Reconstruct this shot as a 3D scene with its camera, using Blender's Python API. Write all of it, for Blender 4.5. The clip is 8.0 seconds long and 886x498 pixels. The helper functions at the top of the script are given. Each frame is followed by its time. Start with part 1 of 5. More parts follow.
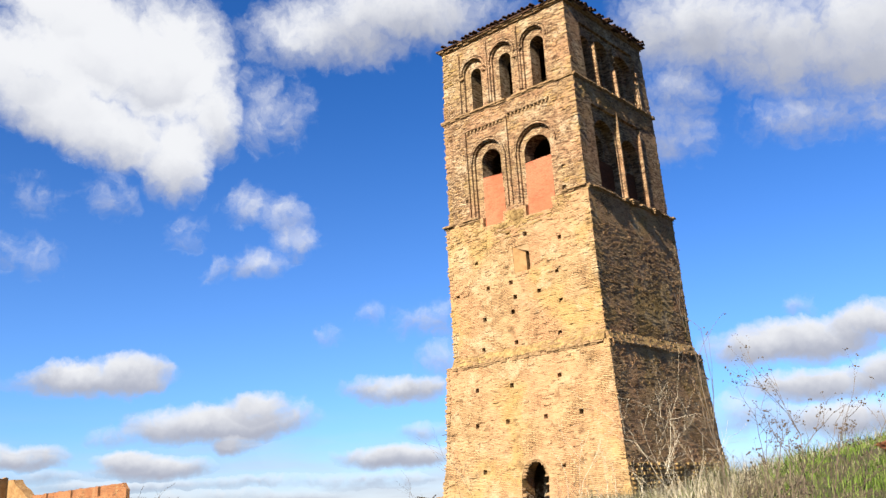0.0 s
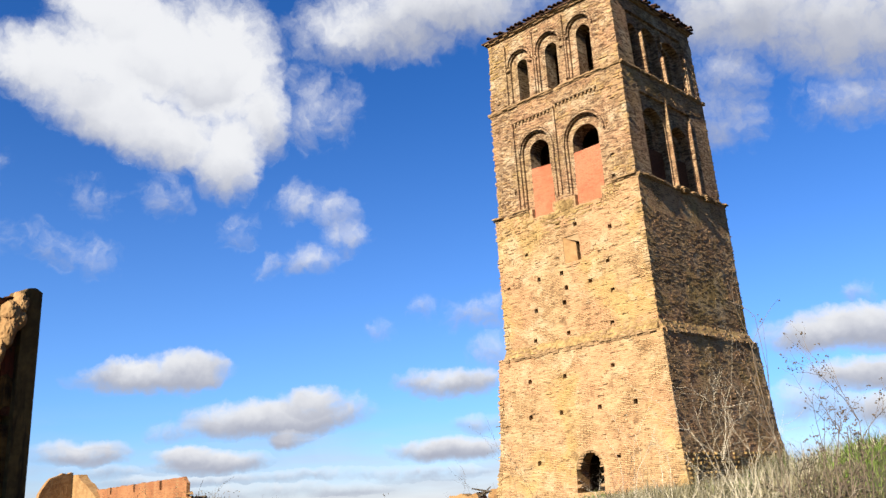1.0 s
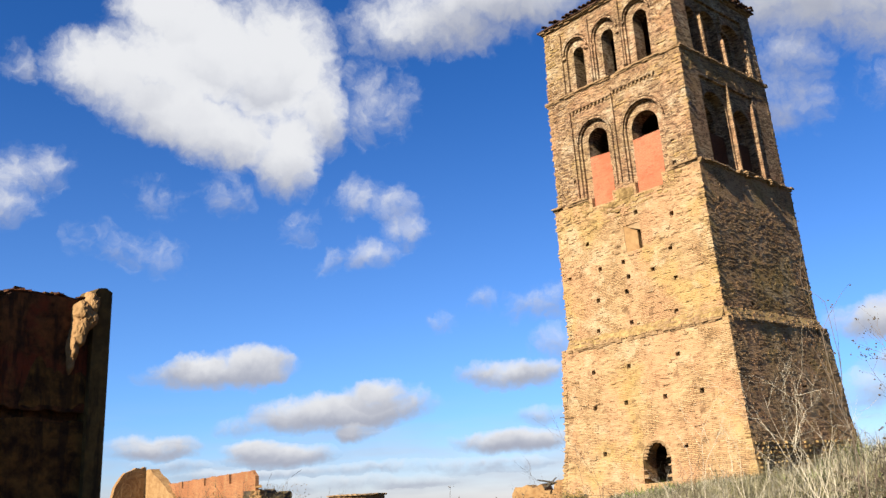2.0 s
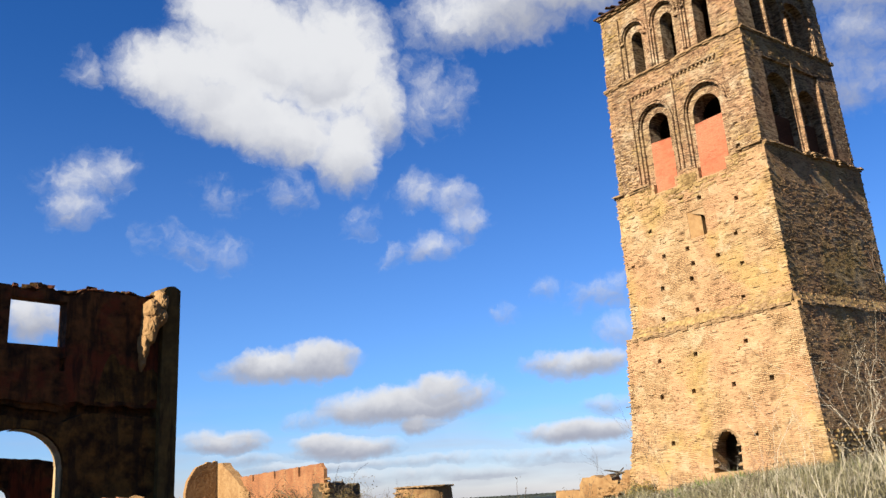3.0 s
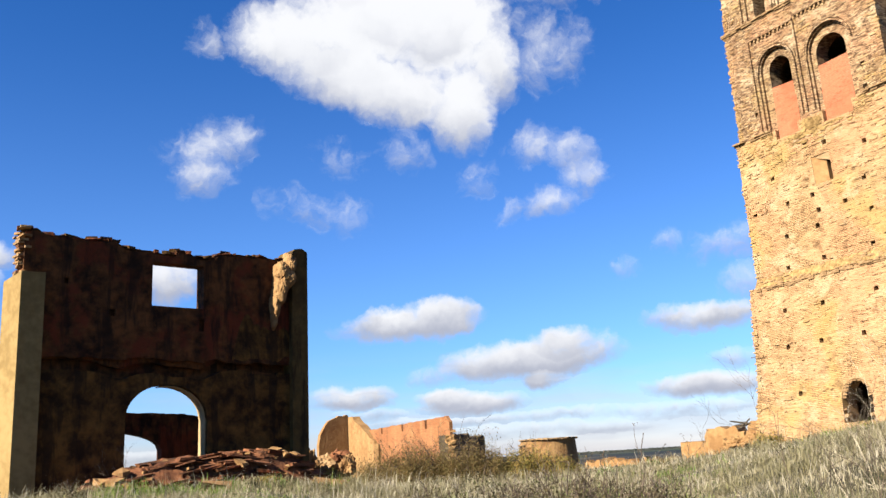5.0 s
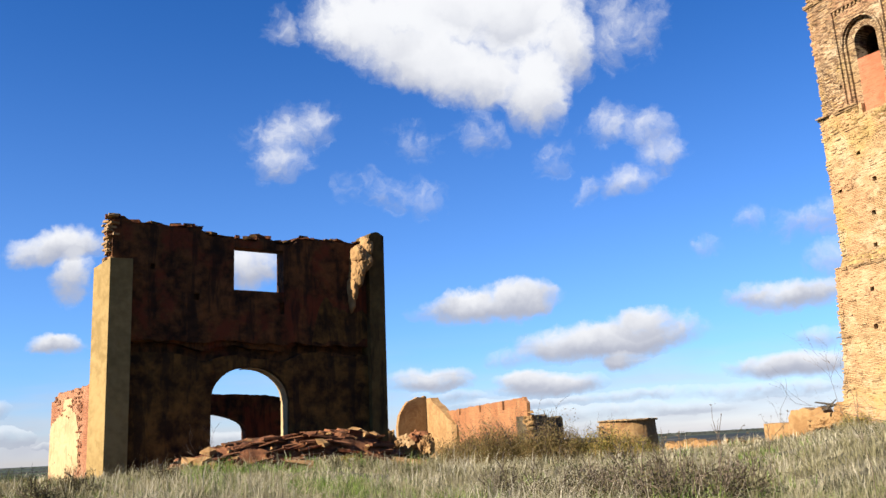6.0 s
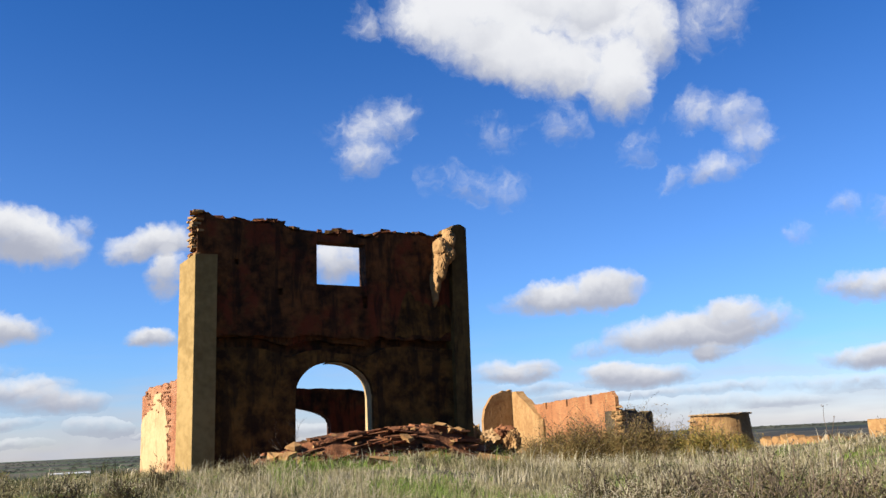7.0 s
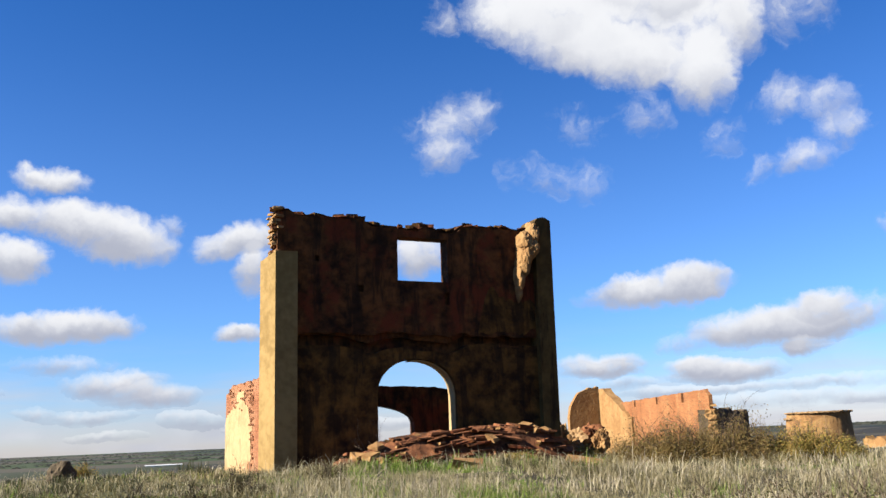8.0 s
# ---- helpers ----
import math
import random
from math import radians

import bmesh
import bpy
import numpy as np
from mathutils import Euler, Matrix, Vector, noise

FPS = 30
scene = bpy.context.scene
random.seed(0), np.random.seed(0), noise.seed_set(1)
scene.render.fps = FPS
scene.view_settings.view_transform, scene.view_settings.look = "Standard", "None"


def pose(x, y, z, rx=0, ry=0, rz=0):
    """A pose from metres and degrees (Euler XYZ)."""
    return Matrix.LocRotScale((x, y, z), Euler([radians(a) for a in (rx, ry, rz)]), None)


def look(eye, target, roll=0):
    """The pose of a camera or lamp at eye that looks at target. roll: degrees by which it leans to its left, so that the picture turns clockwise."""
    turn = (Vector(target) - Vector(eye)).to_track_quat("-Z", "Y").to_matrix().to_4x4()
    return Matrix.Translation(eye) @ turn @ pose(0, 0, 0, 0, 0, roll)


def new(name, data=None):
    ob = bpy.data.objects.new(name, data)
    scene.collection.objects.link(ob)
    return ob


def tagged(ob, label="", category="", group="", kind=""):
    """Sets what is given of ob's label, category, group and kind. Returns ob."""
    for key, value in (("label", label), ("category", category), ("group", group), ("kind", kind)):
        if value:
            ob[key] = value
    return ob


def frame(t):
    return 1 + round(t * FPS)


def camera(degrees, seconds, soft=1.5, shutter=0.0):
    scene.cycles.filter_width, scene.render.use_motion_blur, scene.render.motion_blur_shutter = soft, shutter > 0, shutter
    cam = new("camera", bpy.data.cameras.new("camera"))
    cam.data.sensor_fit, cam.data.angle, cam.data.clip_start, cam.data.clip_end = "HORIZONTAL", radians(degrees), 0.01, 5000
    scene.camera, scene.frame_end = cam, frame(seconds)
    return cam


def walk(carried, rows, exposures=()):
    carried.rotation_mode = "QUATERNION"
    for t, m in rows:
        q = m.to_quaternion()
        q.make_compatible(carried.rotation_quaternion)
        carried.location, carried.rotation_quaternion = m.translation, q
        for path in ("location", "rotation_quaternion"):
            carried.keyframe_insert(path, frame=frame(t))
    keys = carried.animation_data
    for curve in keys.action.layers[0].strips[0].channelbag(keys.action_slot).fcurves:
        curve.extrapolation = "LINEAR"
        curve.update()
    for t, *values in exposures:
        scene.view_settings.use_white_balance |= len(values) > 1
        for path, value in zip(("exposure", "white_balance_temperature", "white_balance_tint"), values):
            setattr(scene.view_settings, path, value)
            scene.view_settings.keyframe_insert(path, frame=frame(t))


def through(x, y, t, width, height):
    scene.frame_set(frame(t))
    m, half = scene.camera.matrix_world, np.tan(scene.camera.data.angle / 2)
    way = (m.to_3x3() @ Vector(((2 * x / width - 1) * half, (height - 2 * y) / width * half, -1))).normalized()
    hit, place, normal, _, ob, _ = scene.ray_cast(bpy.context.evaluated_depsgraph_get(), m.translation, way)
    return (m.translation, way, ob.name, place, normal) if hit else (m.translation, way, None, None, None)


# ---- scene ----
# ---- camera and walk ----
cam = camera(50.69, 8.0)
EYE = 1.2
# seconds, yaw, pitch, roll (degrees), metres forward along the view
ROWS = [
    (0.0, 0.86, 15.76, 2.06, 0.06), (0.5, 2.30, 15.59, 2.26, 0.0), (1.0, 4.12, 15.43, 2.39, 0.0),
    (1.5, 6.03, 15.27, 2.52, 0.02), (3.0, 11.97, 14.82, 3.12, 0.02), (3.5, 13.84, 14.55, 3.20, -0.04),
    (4.0, 15.58, 13.95, 3.30, -0.12), (4.5, 17.38, 13.19, 3.25, -0.33), (6.0, 24.17, 11.69, 2.96, -0.58),
    (6.5, 26.72, 11.50, 2.80, -0.29), (7.0, 29.34, 11.46, 2.70, 0.06), (7.5, 32.00, 11.40, 2.59, 0.54),
    (8.0, 34.35, 11.35, 2.40, 1.01),
]
walk(cam, [(t, pose(0, 0, EYE, 90 + pitch, roll, yaw) @ pose(0, 0, -ahead)) for t, yaw, pitch, roll, ahead in ROWS],
     exposures=[(0.0, 1.86), (3.0, 1.70), (3.5, 1.74), (4.5, 1.96), (6.0, 1.92), (7.0, 1.80), (8.0, 1.88)])

# ---- sun and sky ----
SUN_BEARING, SUN_HEIGHT = radians(216.1), radians(31)
sun_way = Vector((math.sin(SUN_BEARING) * math.cos(SUN_HEIGHT), math.cos(SUN_BEARING) * math.cos(SUN_HEIGHT), math.sin(SUN_HEIGHT)))
sun = new("sun", bpy.data.lights.new("sun", "SUN"))
sun.data.energy, sun.data.angle, sun.data.color = 5.0, radians(0.53), (1.0, 0.95, 0.85)
sun.matrix_world = look(sun_way * 50, (0, 0, 0))

world = bpy.data.worlds.new("sky")
scene.world = world
world.use_nodes = True
wt = world.node_tree
wt.nodes.clear()


def node(tree, kind, **settings):
    n = tree.nodes.new(kind)
    for key, value in settings.items():
        if key == "op":
            n.operation = value
        elif key == "blend":
            n.blend_type = value
        elif key == "data":
            n.data_type = value
        else:
            n.inputs[int(key[1:])].default_value = value
    return n


def calc(tree, op, *args, clamp=False):
    n = tree.nodes.new("ShaderNodeMath")
    n.operation, n.use_clamp = op, clamp
    for i, a in enumerate(args):
        if isinstance(a, (int, float)):
            n.inputs[i].default_value = a
        else:
            tree.links.new(a, n.inputs[i])
    return n.outputs[0]


def vcalc(tree, op, *args):
    n = tree.nodes.new("ShaderNodeVectorMath")
    n.operation = op
    for i, a in enumerate(args):
        if isinstance(a, (tuple, list)):
            n.inputs[i].default_value = a
        else:
            tree.links.new(a, n.inputs[i])
    return n.outputs["Value" if op in ("DOT_PRODUCT", "LENGTH") else "Vector"]


def mixed(tree, fac, a, b, blend="MIX"):
    n = tree.nodes.new("ShaderNodeMix")
    n.data_type, n.blend_type = "RGBA", blend
    for sock, v in ((n.inputs[0], fac), (n.inputs[6], a), (n.inputs[7], b)):
        if isinstance(v, (int, float)):
            sock.default_value = v
        elif isinstance(v, (tuple, list)):
            sock.default_value = (*v[:3], 1)
        else:
            tree.links.new(v, sock)
    return n.outputs[2]


def noise_tex(tree, vec, scale, detail=4, rough=0.55, colour=False):
    n = tree.nodes.new("ShaderNodeTexNoise")
    n.inputs["Scale"].default_value, n.inputs["Detail"].default_value, n.inputs["Roughness"].default_value = scale, detail, rough
    if vec is not None:
        tree.links.new(vec, n.inputs["Vector"])
    return n.outputs["Color" if colour else "Fac"]


def ramp(tree, fac, lo, hi):
    n = tree.nodes.new("ShaderNodeMapRange")
    n.interpolation_type = "SMOOTHSTEP"
    n.inputs[1].default_value, n.inputs[2].default_value = lo, hi
    tree.links.new(fac, n.inputs[0])
    return n.outputs[0]


# clouds: bearing to the left, height above the horizon, half length, half depth, tilt (degrees), fullness
HEART_CLOUD = [(22.4, 26.6, 6.6, 3.7, 0, 1), (17.6, 26.2, 4.3, 4.6, 2, 1), (27.5, 25.6, 4.7, 2.3, -1, 1), (22.8, 23, 7.8, 2.4, 16, 1),
               (17, 21.3, 2.3, 3.1, 10, 1), (14.9, 23.7, 2.1, 3.0, 4, 0.8), (11.8, 24.2, 2.0, 2.6, 5, 0.5), (9.7, 24.1, 1.3, 1.7, 6, 0.42),
               (24.6, 29.4, 4.0, 2.2, -1, 1), (33, 25.3, 1, 1, -31, 0.38), (20.8, 18.6, 1.4, 1.5, 2, 0.38), (16.2, 16.6, 1, 1, 3, 0.32)]
CURL_CLOUD = [(12.5, 18.3, 1.8, 1.2, 4, 0.6), (10.2, 17.8, 1.7, 1.3, 5, 0.64), (9.6, 16.2, 1.5, 1.2, 5, 0.6), (12, 14.9, 2, 1, -7, 0.62),
              (14.4, 14.5, 1, 0.7, -25, 0.42), (32.8, 19.1, 3, 1.4, -12, 0.64), (33.6, 17.3, 1.7, 1.4, -2, 0.64), (31.4, 19.5, 1.4, 1.3, -2, 0.6),
              (26.8, 15.2, 2.8, 1, 10, 0.26), (24.7, 14.6, 1.1, 1, 1, 0.34), (24.9, 18.3, 1.3, 0.9, 1, 0.2)]
LOW_CLOUDS = [(21.2, 8, 4.3, 1.1, 3, 1), (19, 8.4, 2.6, 1.2, 3, 1), (13.7, 5.6, 5.7, 1.3, 4, 1), (16.5, 5.3, 3.1, 1, 3, 0.9),
              (11.6, 6.5, 2.1, 1, 4, 0.9), (18.6, 4.8, 2.7, 0.6, 3, 0.62), (13.2, 4.3, 1.4, 0.7, 4, 0.9), (17.3, 3.1, 3.4, 0.7, 3, 1),
              (19, 3.5, 1.8, 0.6, 3, 0.9), (24.8, 3.8, 3, 0.7, 3, 0.75), (23.5, 2.7, 2.4, 0.5, 3, 0.55), (9.6, 5.9, 1.4, 1, 4, 0.6)]
TOWER_CLOUDS = [(3.1, 7.4, 3.5, 1, -3, 0.82), (1.1, 11.4, 2.6, 1.2, -4, 0.5), (0.8, 9, 1.5, 1.1, 6, 0.6), (5, 11.9, 0.8, 0.7, 6, 0.44),
                (7.4, 10.8, 0.9, 0.6, 5, 0.36), (3.5, 3.3, 3.8, 0.8, 4, 1), (1.7, 4.8, 1.8, 0.6, -5, 0.66), (9.9, 2.1, 7.4, 0.4, 4, 0.5),
                (14, 1.3, 6.8, 0.5, 3, 0.5), (5, 2, 3.6, 0.5, 4, 0.55), (20.5, 2.1, 4.1, 0.4, 3, 0.45)]
HIGH_CLOUDS = [(6.8, 28.9, 6.8, 2.3, -1, 0.7), (2.9, 29.9, 7.3, 2.3, 1, 0.78), (9.8, 28, 3, 1.6, -2, 0.5), (-0.9, 29.7, 4.6, 1.8, 2, 0.62),
               (-17.2, 27.3, 6, 2.9, 9, 0.78), (-22.5, 25.4, 5.6, 3.4, 11, 0.74), (-26.9, 25.1, 4.6, 4.5, 13, 0.8), (-14.4, 21.5, 2.8, 1.8, 7, 0.62),
               (-15.4, 24, 2.5, 2.6, 8, 0.66), (-22.8, 21.4, 3.8, 1.6, -2, 0.62), (-26.3, 20.8, 1.8, 1.5, 12, 0.52),
               (-31.2, 22.2, 4.2, 5.9, 14, 0.8)]
HILL_CLOUDS = [(-20.7, 8.8, 5.8, 1.5, -5, 0.95), (-24.5, 9.4, 2.3, 1.3, 7, 0.95), (-18.1, 8.4, 2.8, 1, 5, 0.8), (-21.2, 6.2, 4.8, 1.1, -2, 0.9),
               (-24.7, 6.6, 2, 1.2, 5, 0.9), (-22.2, 4.2, 4.7, 1.2, 4, 0.85), (-17.4, 4.9, 3.1, 1.3, 4, 0.64), (-20.8, 10.8, 1, 0.6, 6, 0.45),
               (-28.9, 9.2, 3.5, 2.4, 7, 0.9)]
PLAIN_CLOUDS = [(57.1, 15.3, 2.4, 0.9, -4, 0.85), (58.3, 15.7, 1, 0.6, -4, 0.75), (55, 12.8, 4.3, 1.4, 6, 1), (52.9, 11.8, 3, 1.4, -1, 0.95),
                (58.9, 13.3, 2.1, 1.1, -3, 0.9), (59, 10.7, 1.9, 1.4, -2, 0.95), (50.3, 12.9, 0.7, 0.7, -1, 0.55), (46.4, 12, 2.7, 1.1, -8, 0.95),
                (45.6, 10.4, 1.1, 1.6, 0, 0.8), (55.7, 7.1, 3.8, 1.1, 0, 1), (57.8, 6.9, 2.3, 1.1, 0, 0.9), (46.3, 6.5, 1.6, 0.6, 1, 0.9),
                (35.4, 11.1, 2.1, 1.6, 2, 0.8)]
HAZE_CLOUDS = [(56.4, 4.8, 2.7, 0.6, 1, 0.58), (53.2, 3.7, 3.2, 0.9, 1, 0.72), (51.3, 3, 2.7, 0.8, 2, 0.72), (49.2, 1.5, 1.9, 0.6, 2, 0.58),
               (57.6, 2.1, 1.1, 0.4, 2, 0.64), (54.9, 1.9, 2.8, 0.4, 2, 0.52), (54, 0.8, 2.1, 0.3, 2, 0.5), (40.6, 0.9, 6.7, 0.4, 2, 0.5),
               (24.8, 3.5, 2.7, 0.5, 3, 0.75), (62.1, 8.7, 2.2, 1.8, -2, 0.9), (61.3, 3.3, 2.2, 0.9, 1, 0.7)]

coords = wt.nodes.new("ShaderNodeTexCoord").outputs["Generated"]
sep = wt.nodes.new("ShaderNodeSeparateXYZ")
wt.links.new(coords, sep.inputs[0])
bearing = calc(wt, "MULTIPLY", calc(wt, "ARCTAN2", calc(wt, "MULTIPLY", sep.outputs[0], -1), sep.outputs[1]), 180 / math.pi)
height = calc(wt, "MULTIPLY", calc(wt, "ARCSINE", sep.outputs[2]), 180 / math.pi)
both = wt.nodes.new("ShaderNodeCombineXYZ")
wt.links.new(bearing, both.inputs[0])
wt.links.new(height, both.inputs[1])
# the outlines are frayed by two sizes of billow
flat = both.outputs[0]
warp_a = vcalc(wt, "MULTIPLY", vcalc(wt, "SUBTRACT", noise_tex(wt, flat, 0.36, 2.5, 0.5, True), (0.5, 0.5, 0.5)), (2.0, 1.5, 0.0))
warp_b = vcalc(wt, "MULTIPLY", vcalc(wt, "SUBTRACT", noise_tex(wt, flat, 1.5, 4, 0.6, True), (0.5, 0.5, 0.5)), (1.0, 0.8, 0.0))
calm = wt.nodes.new("ShaderNodeCombineXYZ")
calm.inputs[0].default_value = 1.0
wt.links.new(calc(wt, "MULTIPLY_ADD", ramp(wt, height, 1.0, 10.0), 0.45, 0.55), calm.inputs[1])
spot = vcalc(wt, "ADD", flat, vcalc(wt, "MULTIPLY", vcalc(wt, "ADD", warp_a, warp_b), calm.outputs[0]))
fullest, top_side, full_sum = None, None, None
for bank in (HEART_CLOUD, CURL_CLOUD, LOW_CLOUDS, TOWER_CLOUDS, HIGH_CLOUDS, HILL_CLOUDS, PLAIN_CLOUDS, HAZE_CLOUDS):
    for az, el, hw, hh, tilt, full in bank:
        here = spot
        if abs(tilt) > 5:
            turned = wt.nodes.new("ShaderNodeVectorRotate")
            turned.rotation_type = "Z_AXIS"
            turned.inputs["Center"].default_value, turned.inputs["Angle"].default_value = (az, el, 0), radians(-tilt)
            wt.links.new(spot, turned.inputs["Vector"])
            here = turned.outputs[0]
        hw, hh, full = hw * 1.05, hh * 1.05, full if full > 0.68 else full * 0.55
        local = wt.nodes.new("ShaderNodeVectorMath")
        local.operation = "MULTIPLY_ADD"
        wt.links.new(here, local.inputs[0])
        local.inputs[1].default_value, local.inputs[2].default_value = (1 / hw, 1 / hh, 0), (-az / hw, -el / hh, 0)
        lv = local.outputs[0]
        val = calc(wt, "MULTIPLY_ADD", vcalc(wt, "DOT_PRODUCT", lv, lv), -full, full)
        up = vcalc(wt, "DOT_PRODUCT", lv, (0, 1, 0))
        pos = calc(wt, "MAXIMUM", val, 0.0)
        if fullest is None:
            fullest, top_side, full_sum = calc(wt, "MAXIMUM", val, -0.6), calc(wt, "MULTIPLY", up, pos), calc(wt, "MAXIMUM", val, 0.001)
        else:
            fullest = calc(wt, "MAXIMUM", fullest, val)
            top_side = calc(wt, "MULTIPLY_ADD", up, pos, top_side)
            full_sum = calc(wt, "ADD", full_sum, pos)
billow = noise_tex(wt, spot, 0.75, 6, 0.6)
dense = calc(wt, "MULTIPLY_ADD", calc(wt, "SUBTRACT", billow, 0.5), 1.0, fullest)
cover = ramp(wt, dense, -0.12, 0.8)
# thin layered haze cloud low over the plain
layers = ramp(wt, noise_tex(wt, vcalc(wt, "MULTIPLY", flat, (0.11, 0.75, 0.0)), 1.0, 4, 0.5), 0.34, 0.74)
low_down = calc(wt, "MULTIPLY", ramp(wt, calc(wt, "MULTIPLY", height, -1.0), -7.0, 0.5), 0.95)
veil = calc(wt, "MULTIPLY", calc(wt, "MULTIPLY", layers, low_down), calc(wt, "SUBTRACT", 1.0, cover))
cover = calc(wt, "ADD", cover, veil)
lift = calc(wt, "DIVIDE", top_side, full_sum)
soft = calc(wt, "MULTIPLY_ADD", calc(wt, "SUBTRACT", noise_tex(wt, spot, 0.32, 3, 0.45), 0.5), 0.7, lift)
bright = ramp(wt, calc(wt, "MULTIPLY_ADD", calc(wt, "MULTIPLY", ramp(wt, height, 8.0, 22.0), ramp(wt, bearing, 2.0, 13.0)), 0.6, soft), -0.5, 0.72)
cloud_colour = mixed(wt, bright, (0.122, 0.130, 0.158), (0.248, 0.251, 0.260))

sky = wt.nodes.new("ShaderNodeTexSky")
sky.sky_type, sky.sun_disc = "NISHITA", False
sky.sun_elevation, sky.sun_rotation = SUN_HEIGHT, SUN_BEARING
sky.altitude, sky.air_density, sky.dust_density, sky.ozone_density = 800, 1.0, 0.4, 1.6
SKY_POWER = 0.0305
tint = mixed(wt, ramp(wt, height, 7.0, 30.0), (0.60, 1.0, 1.66), (0.235, 0.72, 1.43))
tint = mixed(wt, ramp(wt, height, -1.0, 6.0), (0.96, 0.98, 1.36), tint)
sky_colour = mixed(wt, 1.0, sky.outputs[0], tint, "MULTIPLY")
lit_cloud = vcalc(wt, "SCALE", cloud_colour)
lit_cloud.node.inputs["Scale"].default_value = 1.0 / SKY_POWER
whole = mixed(wt, cover, sky_colour, lit_cloud)
back = wt.nodes.new("ShaderNodeBackground")
back.inputs[1].default_value = SKY_POWER
wt.links.new(whole, back.inputs[0])
out = wt.nodes.new("ShaderNodeOutputWorld")
wt.links.new(back.outputs[0], out.inputs[0])

# ---- materials ----
def surface(name, dark, light, grain=6.0, patch=0.7, rough=0.92, bump=0.02, stain=None, stain_size=0.5, stain_cut=(0.52, 0.66), extra=None):
    """A weathered surface: two sizes of mottling, an optional stain and fine relief."""
    m = bpy.data.materials.new(name)
    m.use_nodes = True
    t = m.node_tree
    b = t.nodes["Principled BSDF"]
    b.inputs["Roughness"].default_value = rough
    b.inputs["Specular IOR Level"].default_value = 0.15
    at = t.nodes.new("ShaderNodeTexCoord").outputs["Object"]
    big = noise_tex(t, at, patch, 4, 0.6)
    small = noise_tex(t, at, grain, 5, 0.65)
    col = mixed(t, ramp(t, calc(t, "MULTIPLY_ADD", small, 0.5, calc(t, "MULTIPLY", big, 0.5)), 0.36, 0.64), dark, light)
    if stain:
        col = mixed(t, calc(t, "MULTIPLY", ramp(t, noise_tex(t, at, stain_size, 6, 0.65), *stain_cut), 0.85), col, stain)
    if extra:
        col = extra(t, at, col)
    t.links.new(col, b.inputs["Base Color"])
    bp = t.nodes.new("ShaderNodeBump")
    bp.inputs["Distance"].default_value = bump
    bp.inputs["Strength"].default_value = 0.9
    t.links.new(calc(t, "ADD", small, calc(t, "MULTIPLY", big, 0.5)), bp.inputs["Height"])
    t.links.new(bp.outputs[0], b.inputs["Normal"])
    return m


